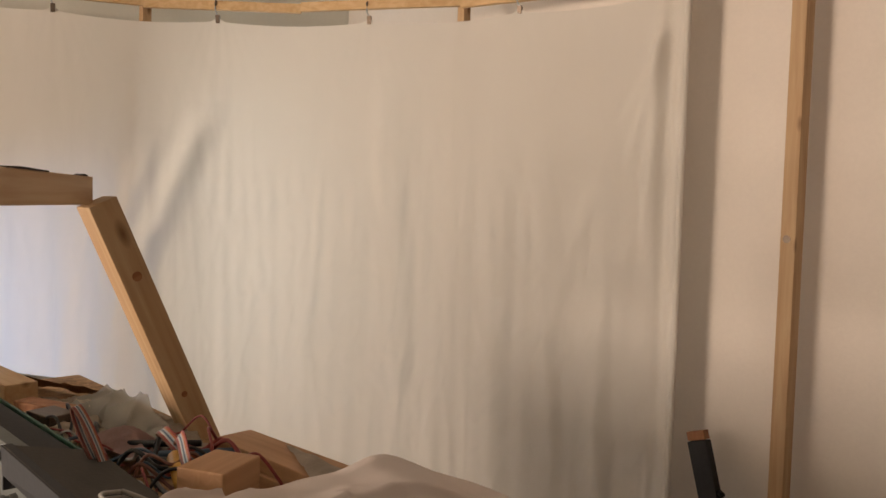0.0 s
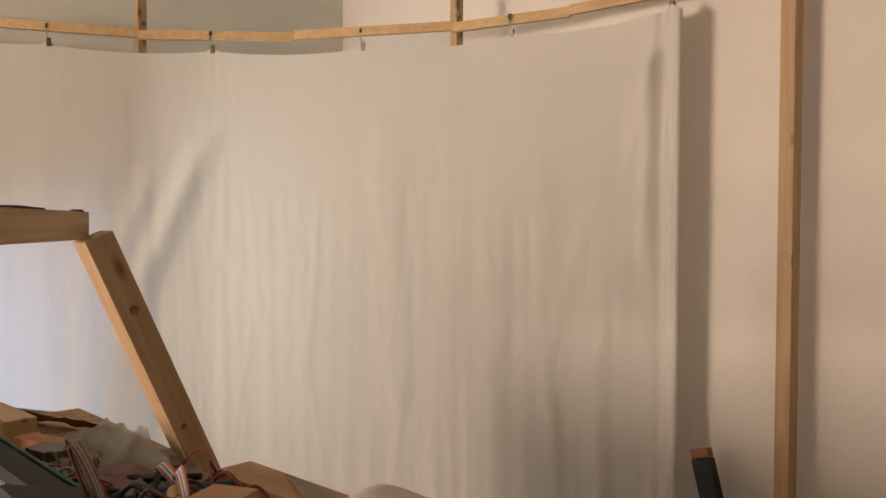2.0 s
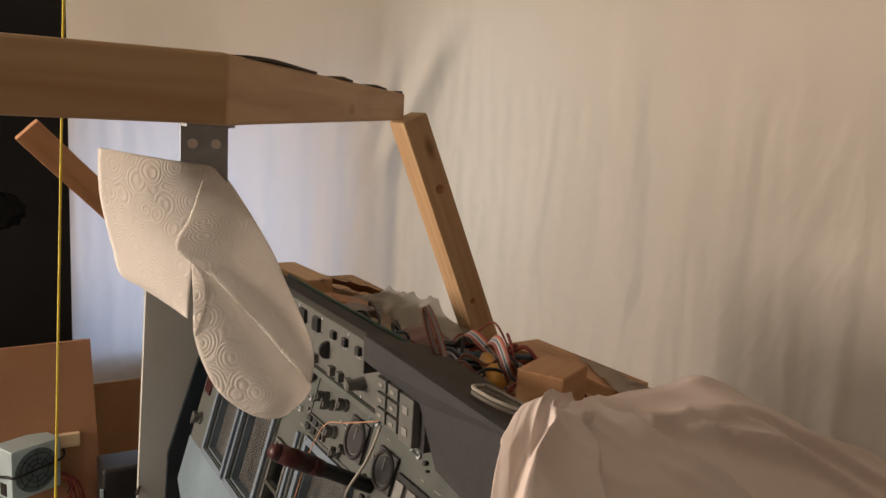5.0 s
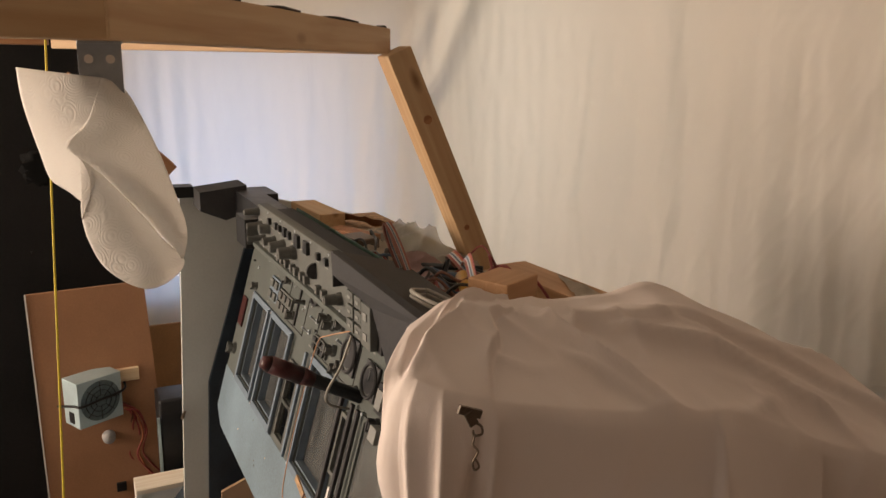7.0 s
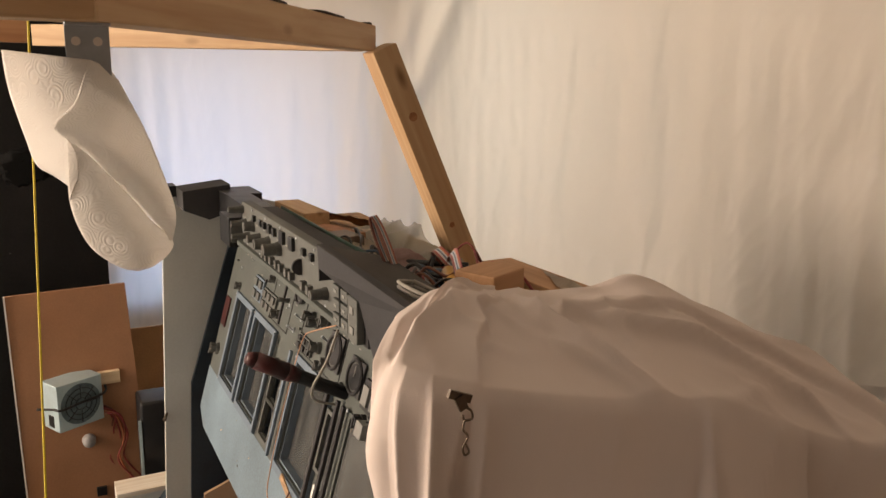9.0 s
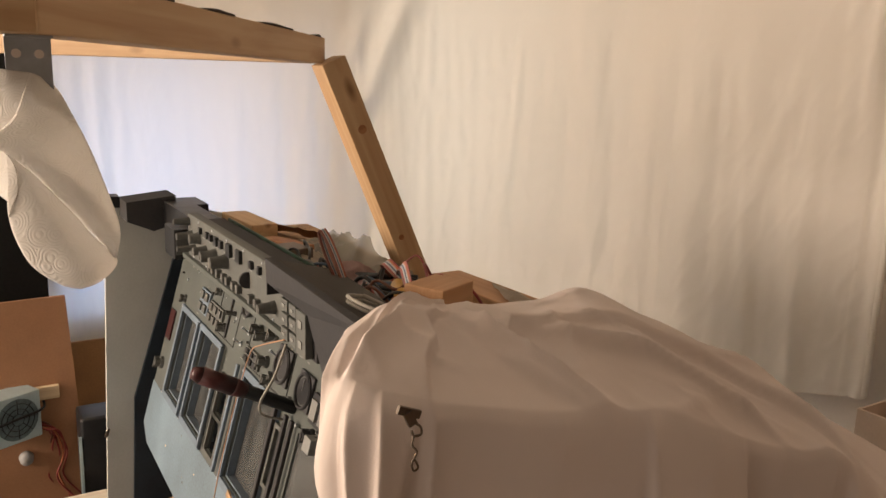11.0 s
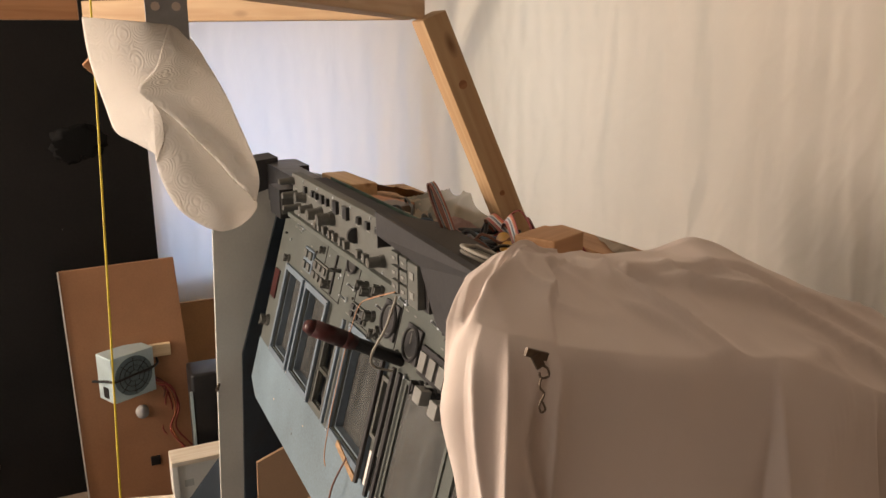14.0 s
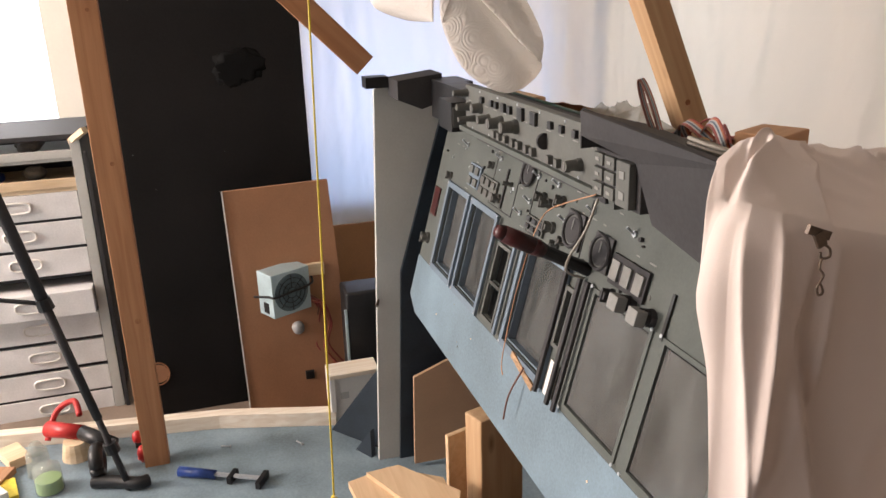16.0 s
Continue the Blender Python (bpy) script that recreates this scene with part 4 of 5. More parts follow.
driver = thing("screwdriver", (-1.20, 0.30, 0.87), "screwdriver with a dark red handle stuck into the panel", "screwdriver")
S0, S1 = pp(-1.132, 0.868, 0.0), Vector((-1.136, 0.222, 0.953))
sd = (S1 - S0).normalized()
L = (S1 - S0).length
part("shaft", rod(bmesh.new(), S0, S0 + sd * L * 0.55, 0.011, 0.011, 14), BLACK, driver)
b = bmesh.new()
rod(b, S0 + sd * L * 0.50, S0 + sd * L * 0.62, 0.012, 0.0145, 14)
rod(b, S0 + sd * L * 0.62, S0 + sd * L * 0.93, 0.0145, 0.0135, 14)
rod(b, S0 + sd * L * 0.93, S1, 0.0135, 0.009, 14)
part("handle", b, MAROON, driver, "dark red handle", True)

# ---- the dust sheet over the panel's near end ----
EDGE = [(-0.76, 0.42, 1.128), (-0.70, 0.325, 1.156), (-0.628, 0.252, 1.157), (-0.572, 0.213, 1.135), (-0.552, 0.216, 1.140), (-0.530, 0.240, 1.134), (-0.517, 0.30, 1.119), (-0.516, 0.42, 1.089),
        (-0.517, 0.545, 1.060), (-0.519, 0.62, 1.033), (-0.520, 0.70, 0.998), (-0.515, 0.79, 0.965), (-0.512, 0.88, 0.944), (-0.515, 1.04, 0.81), (-0.50, 1.30, 0.68), (-0.50, 1.80, 0.40)]
RIDGE = [(-0.75, 0.43, 1.128), (-0.725, 0.40, 1.138), (-0.71, 0.385, 1.146), (-0.705, 0.385, 1.150), (-0.705, 0.39, 1.150), (-0.715, 0.41, 1.145), (-0.73, 0.44, 1.140), (-0.745, 0.50, 1.124),
         (-0.745, 0.57, 1.124), (-0.745, 0.64, 1.130), (-0.75, 0.74, 1.085), (-0.75, 0.84, 1.037), (-0.75, 0.95, 0.982), (-0.75, 1.11, 0.892), (-0.75, 1.42, 0.725), (-0.75, 2.0, 0.44)]
# taut folds on the top: course, height, width before it, width behind it
PULLS = [([(-0.735, 0.440), (-0.690, 0.419), (-0.629, 0.412), (-0.581, 0.432), (-0.540, 0.458), (-0.505, 0.495)], 0.024, 0.008, 0.026),
         ([(-0.670, 0.450), (-0.632, 0.536), (-0.614, 0.618), (-0.598, 0.645), (-0.565, 0.736), (-0.515, 0.780)], 0.024, 0.008, 0.030),
         ([(-0.600, 0.395), (-0.560, 0.425), (-0.525, 0.452), (-0.510, 0.492)], 0.012, 0.006, 0.016),
         ([(-0.720, 0.375), (-0.660, 0.325), (-0.618, 0.290), (-0.570, 0.225)], 0.012, 0.006, 0.014),
         ([(-0.510, 0.510), (-0.525, 0.590), (-0.560, 0.680)], 0.016, 0.010, 0.014),
         ([(-0.735, 0.660), (-0.696, 0.735), (-0.661, 0.834), (-0.600, 0.980), (-0.515, 1.10)], 0.013, 0.009, 0.030),
         ([(-0.625, 0.300), (-0.585, 0.240), (-0.560, 0.215)], 0.010, 0.005, 0.010)]
LAP = [(-0.700, 0.420), (-0.672, 0.387), (-0.637, 0.339), (-0.600, 0.330), (-0.567, 0.300), (-0.535, 0.285), (-0.505, 0.268)]     # free edge of the gathered lap
FOOT = [(-0.690, 0.430), (-0.650, 0.450), (-0.656, 0.564), (-0.658, 0.662), (-0.640, 0.760), (-0.600, 0.830), (-0.513, 0.910)]  # foot of the rolled hump at the back


def course(c, line):
    """Signed distance to a line of the plan, and how far along it."""
    best, n = (9.0, 0.0), len(line) - 1
    for k in range(n):
        a = Vector(line[k])
        d = Vector(line[k + 1]) - a
        w = Vector((c.x, c.y)) - a
        t = max(0.0, min(1.0, w.dot(d) / d.length_squared))
        off = w - d * t
        if off.length < abs(best[0]):
            best = (math.copysign(off.length, d.x * w.y - d.y * w.x), (k + t) / n)
    return best


def eased(x):
    x = max(0.0, min(1.0, x))
    return x * x * (3 - 2 * x)


def pulled(c):
    """Height that the taut folds add at a place."""
    h = 0.0
    for line, amp, before, behind in PULLS:
        d, t = course(c, line)
        w = before if d < 0 else behind
        h += amp * math.exp(-abs(d) / w * (0.6 + 0.4 * min(1.0, abs(d) / w))) * min(1.0, 4 * t + 0.15, 4 * (1 - t) + 0.35)
    d, t = course(c, LAP)
    if abs(d) < 0.12:
        h += 0.016 * eased(0.5 - d / 0.004) * math.exp(-max(0.0, -d) / 0.05) * eased(t * 3) * eased(4 * (1 - t))
    d, t = course(c, FOOT)
    if d > 0:
        h += 0.020 * eased(d / 0.016) * eased(2.0 - d / 0.045) * eased(t * 5)
    return min(h, 0.040)


def sheet_mesh():
    e, r = smooth_path(EDGE, 34), smooth_path(RIDGE, 34)
    bm = bmesh.new()
    n = len(e)
    tip = 3 * 34
    along = [0.0]
    for k in range(n - 1):
        along.append(along[-1] + (e[k + 1] - e[k]).length)

    def station(a, b):
        return along[min(range(n), key=lambda k: (e[k].x - a) ** 2 + (e[k].y - b) ** 2)]

    # hanging folds: where they start and end along the edge, height, width before and behind, how far down
    drop = [(station(-0.549, 0.218), station(-0.536, 0.232), 0.020, 0.004, 0.011, 1.0), (station(-0.531, 0.236), station(-0.534, 0.235), 0.018, 0.004, 0.009, 0.30),
            (station(-0.572, 0.213), station(-0.562, 0.214), 0.004, 0.005, 0.008, 1.0), (station(-0.519, 0.280), station(-0.522, 0.262), 0.010, 0.004, 0.010, 0.20)]
    lap0, lap1, lap2 = station(-0.516, 0.268), station(-0.524, 0.247), station(-0.517, 0.400)
    station_tip = station(-0.570, 0.213)
    grid = []
    for i in range(n):
        p, q = e[i], r[i]
        d = e[min(i + 1, n - 1)] - e[max(i - 1, 0)]
        out = Vector((d.y, -d.x, 0)).normalized()
        s = along[i]
        row = []
        for k in range(10, 0, -1):                                  # behind the ridge
            t = k / 10
            ext = 0.12 + 0.88 * eased((i / 34 - 5.0) / 2.5)
            c = q + Vector((-0.17 * t, 0.10 * t, -0.12 * t ** 1.5)) * ext
            row.append(c + Vector((0, 0, 0.010 * ext * noise.noise(Vector((s * 6, t * 3, 1.0))))))
        for k in range(45):                                         # the top, from ridge to edge
            t = k / 44
            c = q.lerp(p, t)
            swell = 0.006 * math.sin(math.pi * t) + pulled(c) * min(1.0, 0.9 * t + 4.0 * t * t) * min(1.0, 0.45 + 3 * (1 - t))
            crease = 0.004 * noise.noise(Vector((s * 4.5 + t * 1.6, t * 2.2 - s, 3.0))) + 0.007 * (1 - abs(noise.noise(Vector((s * 7.0 - t * 2.6, t * 1.5 + s * 2, 8.0))))) ** 6
            row.append(c + Vector((0, 0, swell + crease * (0.35 + 0.65 * math.sin(math.pi * min(t * 1.05, 1))))))
        near = math.exp(-((s - station_tip) / 0.075) ** 2)
        reach = 0.72 * min(1.0, max(0.0, (i - tip * 0.93) / (tip * 0.07))) + 0.012
        flare = 0.20 * eased((p.y - 0.528) / 0.008) * (1 - eased((p.y - 0.688) / 0.012)) + 0.30 * eased((p.y - 0.885) / 0.02)
        for k in range(1, 50):                                      # the part that hangs
            t = k / 49
            fold = 0.0
            for s0, s1, amp, before, behind, down in drop:
                x = s - (s0 + (s1 - s0) * min(1.0, t / 0.35) ** 0.8)
                fold += amp * math.exp(-abs(x) / (before if x < 0 else behind)) * min(1, 0.25 + t * 5) * eased((down * 1.15 - t) / 0.06)
            lap = lap0 + (lap1 - lap0) * min(1.0, t / 0.13) if t < 0.13 else lap1 + (lap2 - lap1) * (t - 0.13) / 0.87
            fold += 0.015 * eased(0.5 - (s - lap) / 0.005) * math.exp(-max(0.0, lap - s) / 0.09) * min(1, t * 6)
            fold += 0.006 * noise.noise(Vector((s * 7.0, t * 0.9, 6.0))) * min(1, t * 4)
            fold += 0.0035 * (1 - abs(noise.noise(Vector((s * 9.0 + t * 3, t * 2.0 - s * 4, 1.0))))) ** 5
            c = p + out * (0.001 + 0.003 * min(t * 30, 1) + fold + 0.011 * near * math.exp(-((t - 0.09) / 0.07) ** 2) - 0.046 * near * t ** 0.9 + flare * reach * min(t, 0.3)) + Vector((0, 0, -reach * t))
            row.append(c)
        grid.append([bm.verts.new(c) for c in row])
    for a, c in zip(grid, grid[1:]):
        for j in range(len(a) - 1):
            bm.faces.new((a[j], c[j], c[j + 1], a[j + 1]))
    return bm


sheet = single("dust_sheet", sheet_mesh(), SHEET, (-0.65, 0.5, 0.4), "rumpled off-white cotton sheet thrown over the panel's end", "dust sheet", smooth=True)
under = thing("covered_box", (-0.7, 0.75, 0.0), "plain crate hidden under the dust sheet", "crate")
part("body", boxed((-0.90, 0.46, 0.0), (-0.575, 0.85, 0.86), 0.004), CARD, under)
part("lid", boxed((-0.905, 0.455, 0.8605), (-0.57, 0.855, 0.88), 0.003), CARD, under)

pinch = thing("sheet_clip", (-0.505, 0.265, 1.09), "steel clip with a bent wire hook pinched on the sheet", "clip")
K0 = Vector((-0.502, 0.244, 1.130))


def kp(x, y, z):
    return K0 + Vector((x, y, z)) * 0.50


b = bmesh.new()
bar(b, kp(0, -0.016, 0.006), kp(0.004, 0.022, -0.008), 0.007, 0.004, (1, 0, 0))
bar(b, kp(0.006, -0.002, 0.0), kp(0.008, 0.008, -0.022), 0.008, 0.003, (1, 0, 0))
part("jaw", b, OLDSTEEL, pinch)
part("spring", tube(bmesh.new(), [kp(0.006, 0.008, -0.018), kp(0.010, 0.020, -0.026), kp(0.010, 0.022, -0.040), kp(0.007, 0.010, -0.042), kp(0.008, 0.006, -0.032)], 0.0011, 6, 6), OLDSTEEL, pinch, smooth=True)
part("hook", tube(bmesh.new(), [kp(0.008, 0.010, -0.040), kp(0.010, 0.006, -0.056), kp(0.010, 0.015, -0.070), kp(0.010, 0.006, -0.088), kp(0.010, 0.010, -0.102), kp(0.010, 0.018, -0.098), kp(0.010, 0.012, -0.084)], 0.0010, 6, 6), OLDSTEEL, pinch, smooth=True)

# ---- clutter on the dash ----
TOP = 1.010


def turned_block(name, c, size, yaw, mat, label, category, tilt=0.0, group=""):
    me = bpy.data.meshes.new(name)
    b = boxed((-size[0] / 2, -size[1] / 2, 0), (size[0] / 2, size[1] / 2, size[2]), 0.0025)
    b.to_mesh(me)
    b.free()
    me.materials.append(mat)
    ob = new(name, me)
    ob.matrix_world = ROOM @ pose(*c, tilt, 0, yaw)
    return tagged(ob, label, category, group)


turned_block("wood_block", (-0.843, 0.474, TOP), (0.073, 0.061, 0.125), 116, BLOCKWOOD, "sawn square block of reddish wood on the dash", "wood block")
turned_block("wood_offcut", (-1.03, 0.676, TOP), (0.26, 0.075, 0.024), 6, BLOCKWOOD, "flat pine offcut lying at the post's foot", "wood offcut", 0, "offcuts")
turned_block("wood_offcut", (-1.04, 0.680, TOP + 0.0245), (0.25, 0.070, 0.024), 3, BLOCKWOOD, "flat pine offcut stacked on another", "wood offcut", 0, "offcuts")
turned_block("wood_offcut", (-1.76, 0.505, TOP), (0.20, 0.06, 0.062), 3, PINE_X, "pine block behind the autopilot panel", "wood offcut", 0, "offcuts")
turned_block("wood_offcut", (-1.55, 0.52, TOP), (0.13, 0.04, 0.045), 20, DARKPINE, "short dark brown offcut behind the autopilot panel", "wood offcut", 0, "offcuts")
turned_block("circuit_board", (-1.30, 0.402, 1.0105), (0.52, 0.004, 0.100), 0, GREEN, "green circuit board edge behind the autopilot panel", "circuit board")
turned_block("dark_case", (-1.42, 0.485, TOP), (0.07, 0.05, 0.062), 12, OLDSTEEL, "small dark box among the cables", "box")
turned_block("grey_strip", (-0.985, 0.605, TOP), (0.10, 0.03, 0.016), 38, WIREGREY, "grey plastic strip beside the block", "strip")


def draped(name, corners, rise, seed, mat, label, category, group="", n=26, rough=0.010, thick=0.0025):
    """A limp piece of cloth or film over the clutter, between four corners."""
    p = [Vector(c) for c in corners]
    bm = bmesh.new()
    grid = []
    for i in range(n + 1):
        u = i / n
        row = []
        for j in range(n + 1):
            v = j / n
            c = p[0].lerp(p[1], u).lerp(p[3].lerp(p[2], u), v)
            k = Vector((c.x * 14 + seed, c.y * 14, c.z * 9))
            c.z += rise * math.sin(math.pi * u) * math.sin(math.pi * v) + rough * (noise.noise(k) + 1.3 * (1 - abs(noise.noise(k * 1.3))) ** 4 - 0.4)
            c.x += rough * noise.noise(k * 0.9 + Vector((5, 0, 0)))
            c.y += rough * noise.noise(k * 0.9 + Vector((0, 7, 0)))
            row.append(bm.verts.new(c))
        grid.append(row)
    for a, b in zip(grid, grid[1:]):
        for j in range(n):
            bm.faces.new((a[j], b[j], b[j + 1], a[j + 1]))
    bmesh.ops.solidify(bm, geom=list(bm.faces), thickness=thick)
    return single(name, bm, mat, (p[0].x, p[0].y, TOP), label, category, group, smooth=True)


draped("cardboard_flap", [(-1.90, 0.60, 1.014), (-1.60, 0.71, 1.014), (-1.60, 0.66, 1.042), (-1.90, 0.56, 1.042)], 0.004, 2, CARD, "torn brown cardboard with a ragged edge standing on the dash", "cardboard", rough=0.004)
draped("rag", [(-1.58, 0.47, 1.045), (-1.30, 0.45, 1.062), (-1.22, 0.54, 1.025), (-1.55, 0.60, 1.020)], 0.006, 3, CREAM, "crumpled cream rag among the cables", "rag", "rags", rough=0.012)
draped("rag", [(-1.72, 0.56, 1.022), (-1.50, 0.60, 1.025), (-1.34, 0.66, 1.020), (-1.66, 0.68, 1.018)], 0.008, 5, CREAM, "crumpled pale rag on the dash", "rag", "rags", rough=0.012)
draped("rag", [(-1.34, 0.50, 1.040), (-1.22, 0.50, 1.050), (-1.16, 0.58, 1.025), (-1.32, 0.61, 1.025)], 0.022, 7, PINKRAG, "crumpled pinkish rag by the ribbon cable", "rag", "rags", rough=0.012)
draped("plastic_film", [(-1.47, 0.61, 1.080), (-1.37, 0.63, 1.082), (-1.20, 0.62, 1.018), (-1.36, 0.54, 1.030)], 0.006, 9, FILM, "crumpled thin plastic film leaning by the post", "plastic film", rough=0.010, thick=0.001)
draped("plastic_film", [(-1.64, 0.66, 1.050), (-1.48, 0.66, 1.052), (-1.44, 0.60, 1.020), (-1.58, 0.56, 1.025)], 0.008, 11, FILM, "crumpled thin plastic film on the dash", "plastic film", rough=0.008, thick=0.001)
draped("rag", [(-1.06, 0.705, 1.060), (-0.84, 0.680, 1.070), (-0.76, 0.600, 1.080), (-0.90, 0.640, 1.062)], 0.002, 12, CREAM, "cream cloth lying over the stacked offcuts", "rag", "rags", rough=0.003)
draped("rag", [(-1.56, 0.68, 1.016), (-1.38, 0.71, 1.018), (-1.20, 0.66, 1.022), (-1.34, 0.58, 1.022)], 0.012, 17, CREAM, "pale crumpled cloth at the post's foot", "rag", "rags", rough=0.009)


def striped_ribbon(pts, across, label):
    t = thing("ribbon_cable", pts[0], label, "cable", "ribbon cables")
    across = Vector(across).normalized()
    for k, m in enumerate((WIREBROWN, WIRERED, WIREGREY, WIREBLUE, WIREGREY, WIREORANGE, WIRERED)):
        o = across * (k - 3) * 0.0025
        part("wire", ribbon(bmesh.new(), [Vector(p) + o for p in pts], 0.0024, 0.0014, across, 7), m, t)


LOOP = [(0.020, 1.075), (0.020, 1.120), (0.019, 1.155), (0.012, 1.180), (0.0, 1.192), (-0.011, 1.182), (-0.014, 1.155), (-0.008, 1.125), (0.004, 1.095)]
striped_ribbon([(-0.960 + 0.28 * x, 0.420 + 0.22 * x - 0.36 * (z - 1.02), z) for x, z in LOOP], (-0.61, 0.79, 0), "rainbow ribbon cable standing up in a loop")
striped_ribbon([(-1.12, 0.56, 1.05), (-1.06, 0.53, 1.10), (-1.01, 0.51, 1.115), (-0.97, 0.50, 1.09), (-1.00, 0.53, 1.06), (-1.06, 0.56, 1.05)], (0.3, 0.5, 0.8), "rainbow ribbon cable coiled on the dash")
striped_ribbon([(-1.20, 0.60, 1.045), (-1.15, 0.55, 1.085), (-1.10, 0.53, 1.10), (-1.05, 0.54, 1.075), (-1.08, 0.58, 1.045)], (0.2, 0.8, 0.5), "rainbow ribbon cable bent over the rags")
striped_ribbon([(-0.93, 0.50, 1.075), (-0.90, 0.47, 1.115), (-0.875, 0.46, 1.12), (-0.86, 0.48, 1.095), (-0.88, 0.52, 1.06)], (0.8, 0.3, 0.4), "rainbow ribbon cable folded by the block")
random.seed(21)
for k in range(46):
    a, b0 = random.uniform(-1.28, -0.93), random.uniform(0.43, 0.55)
    z = TOP + 0.022
    pts = [(a, b0, z)]
    yaw = random.uniform(0, math.tau)
    for j in range(5):
        yaw += random.uniform(-1.0, 1.0)
        pts.append((min(-0.84, pts[-1][0] + 0.045 * math.cos(yaw)), max(0.43, pts[-1][1] + 0.032 * math.sin(yaw)), z + random.uniform(0.01, 0.055) * (1 if 0 < j < 4 else 0.1)))
    single("wire", tube(bmesh.new(), pts, random.choice((0.0018, 0.0025, 0.0035)), 6, 6), random.choice((WIRERED, WIRERED, WIREGREY, WIREBROWN, WIREBROWN, WIREBLUE, BLACK, BLACK)), pts[0], "thin loose wire tangled on the dash", "wire", "loose wires", smooth=True)
for k, (c, yaw) in enumerate((((-1.20, 0.575, 1.052), 0.75), ((-1.13, 0.600, 1.05), 0.9), ((-1.10, 0.550, 1.055), 0.7))):
    d = Vector((math.cos(yaw), math.sin(yaw), 0.05)) * 0.06
    single("pen", rod(bmesh.new(), Vector(c) - d, Vector(c) + d, 0.006, 0.005, 10), BLACK if k != 1 else WIREBLUE, c, "dark pen lying in the clutter", "pen", "pens", smooth=True)
tube_t = thing("glue_tube", (-1.10, 0.60, 1.05), "amber plastic tube among the cables", "tube")
part("body", rod(bmesh.new(), (-1.055, 0.525, 1.075), (-0.985, 0.500, 1.062), 0.012, 0.010, 14), AMBER, tube_t, smooth=True)
part("cap", rod(bmesh.new(), (-1.066, 0.529, 1.077), (-1.055, 0.525, 1.075), 0.007, 0.011, 12), WIREWHITE, tube_t)
pad = thing("cream_cable_coil", (-0.77, 0.34, 1.13), "cream cable coiled flat beside the block", "cable")
for k in range(2):
    off = 0.006 * k
    part("turn", tube(bmesh.new(), [(-0.805, 0.345, 1.134 + off), (-0.785, 0.318, 1.142 + off), (-0.745, 0.325, 1.138 + off), (-0.725, 0.350, 1.130 + off), (-0.755, 0.368, 1.124 + off), (-0.790, 0.362, 1.127 + off), (-0.804, 0.346, 1.135 + off)], 0.0023, 7, 6), WIREWHITE, pad, smooth=True)
hang = thing("hanging_wires", (-0.98, 0.30, 1.05), "white and orange wires hanging across the panel", "wire")
part("white_wire", tube(bmesh.new(), [(-0.985, 0.315, 1.03), (-0.99, 0.300, 0.985), (-1.01, 0.285, 0.94), (-1.045, 0.300, 0.905), (-1.06, 0.335, 0.885)], 0.0020, 7), WIREWHITE, hang, smooth=True)
part("orange_wire", tube(bmesh.new(), [(-0.99, 0.315, 1.035), (-1.08, 0.310, 1.00), (-1.19, 0.330, 0.955), (-1.25, 0.335, 0.90), (-1.27, 0.325, 0.84), (-1.275, 0.305, 0.76), (-1.265, 0.280, 0.665), (-1.25, 0.275, 0.64)], 0.0010, 7), WIRETAN, hang, smooth=True)
part("grey_wire", tube(bmesh.new(), [(-1.235, 0.31, 0.655), (-1.245, 0.285, 0.60), (-1.24, 0.272, 0.555)], 0.0018, 7), WIREBROWN, hang, smooth=True)

# ---- the far corner: boards, power supply, drawers ----
bb = thing("black_board", (-2.72, -0.2, -0.10), "tall matt black board leaning by the wall", "board")
part("sheet", boxed((-2.735, -0.475, -0.10), (-2.718, 0.150, 2.10)), SOOT, bb)
part("hole_rim", tube(bmesh.new(), [(-2.716, -0.432 + 0.036 * math.cos(k * math.tau / 24), 0.060 + 0.042 * math.sin(k * math.tau / 24)) for k in range(25)], 0.0025, 6, 2), DARKPINE, bb, "sawn round hole with a dark wood rim", True)
part("hole", rod(bmesh.new(), (-2.7178, -0.432, 0.060), (-2.7165, -0.432, 0.060), 0.034, seg=24), BOARD, bb, "brown board behind the hole")
random.seed(3)
for k in range(6):
    p = (-2.718, random.uniform(-0.5, 0.12), random.uniform(0.0, 1.3))
    part("paint_fleck", rod(bmesh.new(), p, (p[0] + 0.001, p[1], p[2]), random.uniform(0.0012, 0.0026), seg=7), KNOB, bb)
for c, ry, rz in (((-2.7178, -0.050, 1.085), 0.075, 0.052), ((-2.7178, -0.075, 1.060), 0.045, 0.040)):
    part("stain", blob(bmesh.new(), c, (0.0004, ry, rz), 5, 0.5, 3), TAR, bb, "dull black smear", True)

pb = thing("supply_board", (-2.6, 0.03, -0.10), "brown hardboard panel leaning against the black board", "board")
b = bmesh.new()
prism(b, [(-2.575, -0.140, -0.10), (-2.575, 0.225, -0.10), (-2.610, 0.186, 0.712), (-2.610, -0.150, 0.704)], (-0.012, 0, 0))
part("sheet", b, BOARD, pb)
part("white_edge", bar(bmesh.new(), (-2.578, -0.1425, -0.10), (-2.613, -0.1525, 0.704), 0.004, 0.014, (1, 0, 0)), WHITEPAINT, pb, "white melamine edge")
part("knob", rod(bmesh.new(), (-2.598, 0.045, 0.215), (-2.568, 0.045, 0.215), 0.022, 0.019, 18), WIREGREY, pb, smooth=True)
part("wood_tab", boxed((-2.600, 0.083, 0.395), (-2.582, 0.150, 0.436), 0.002), PALEPINE, pb)
part("small_switch", boxed((-2.596, 0.055, 0.02), (-2.572, 0.085, 0.05), 0.002), BLACK, pb)
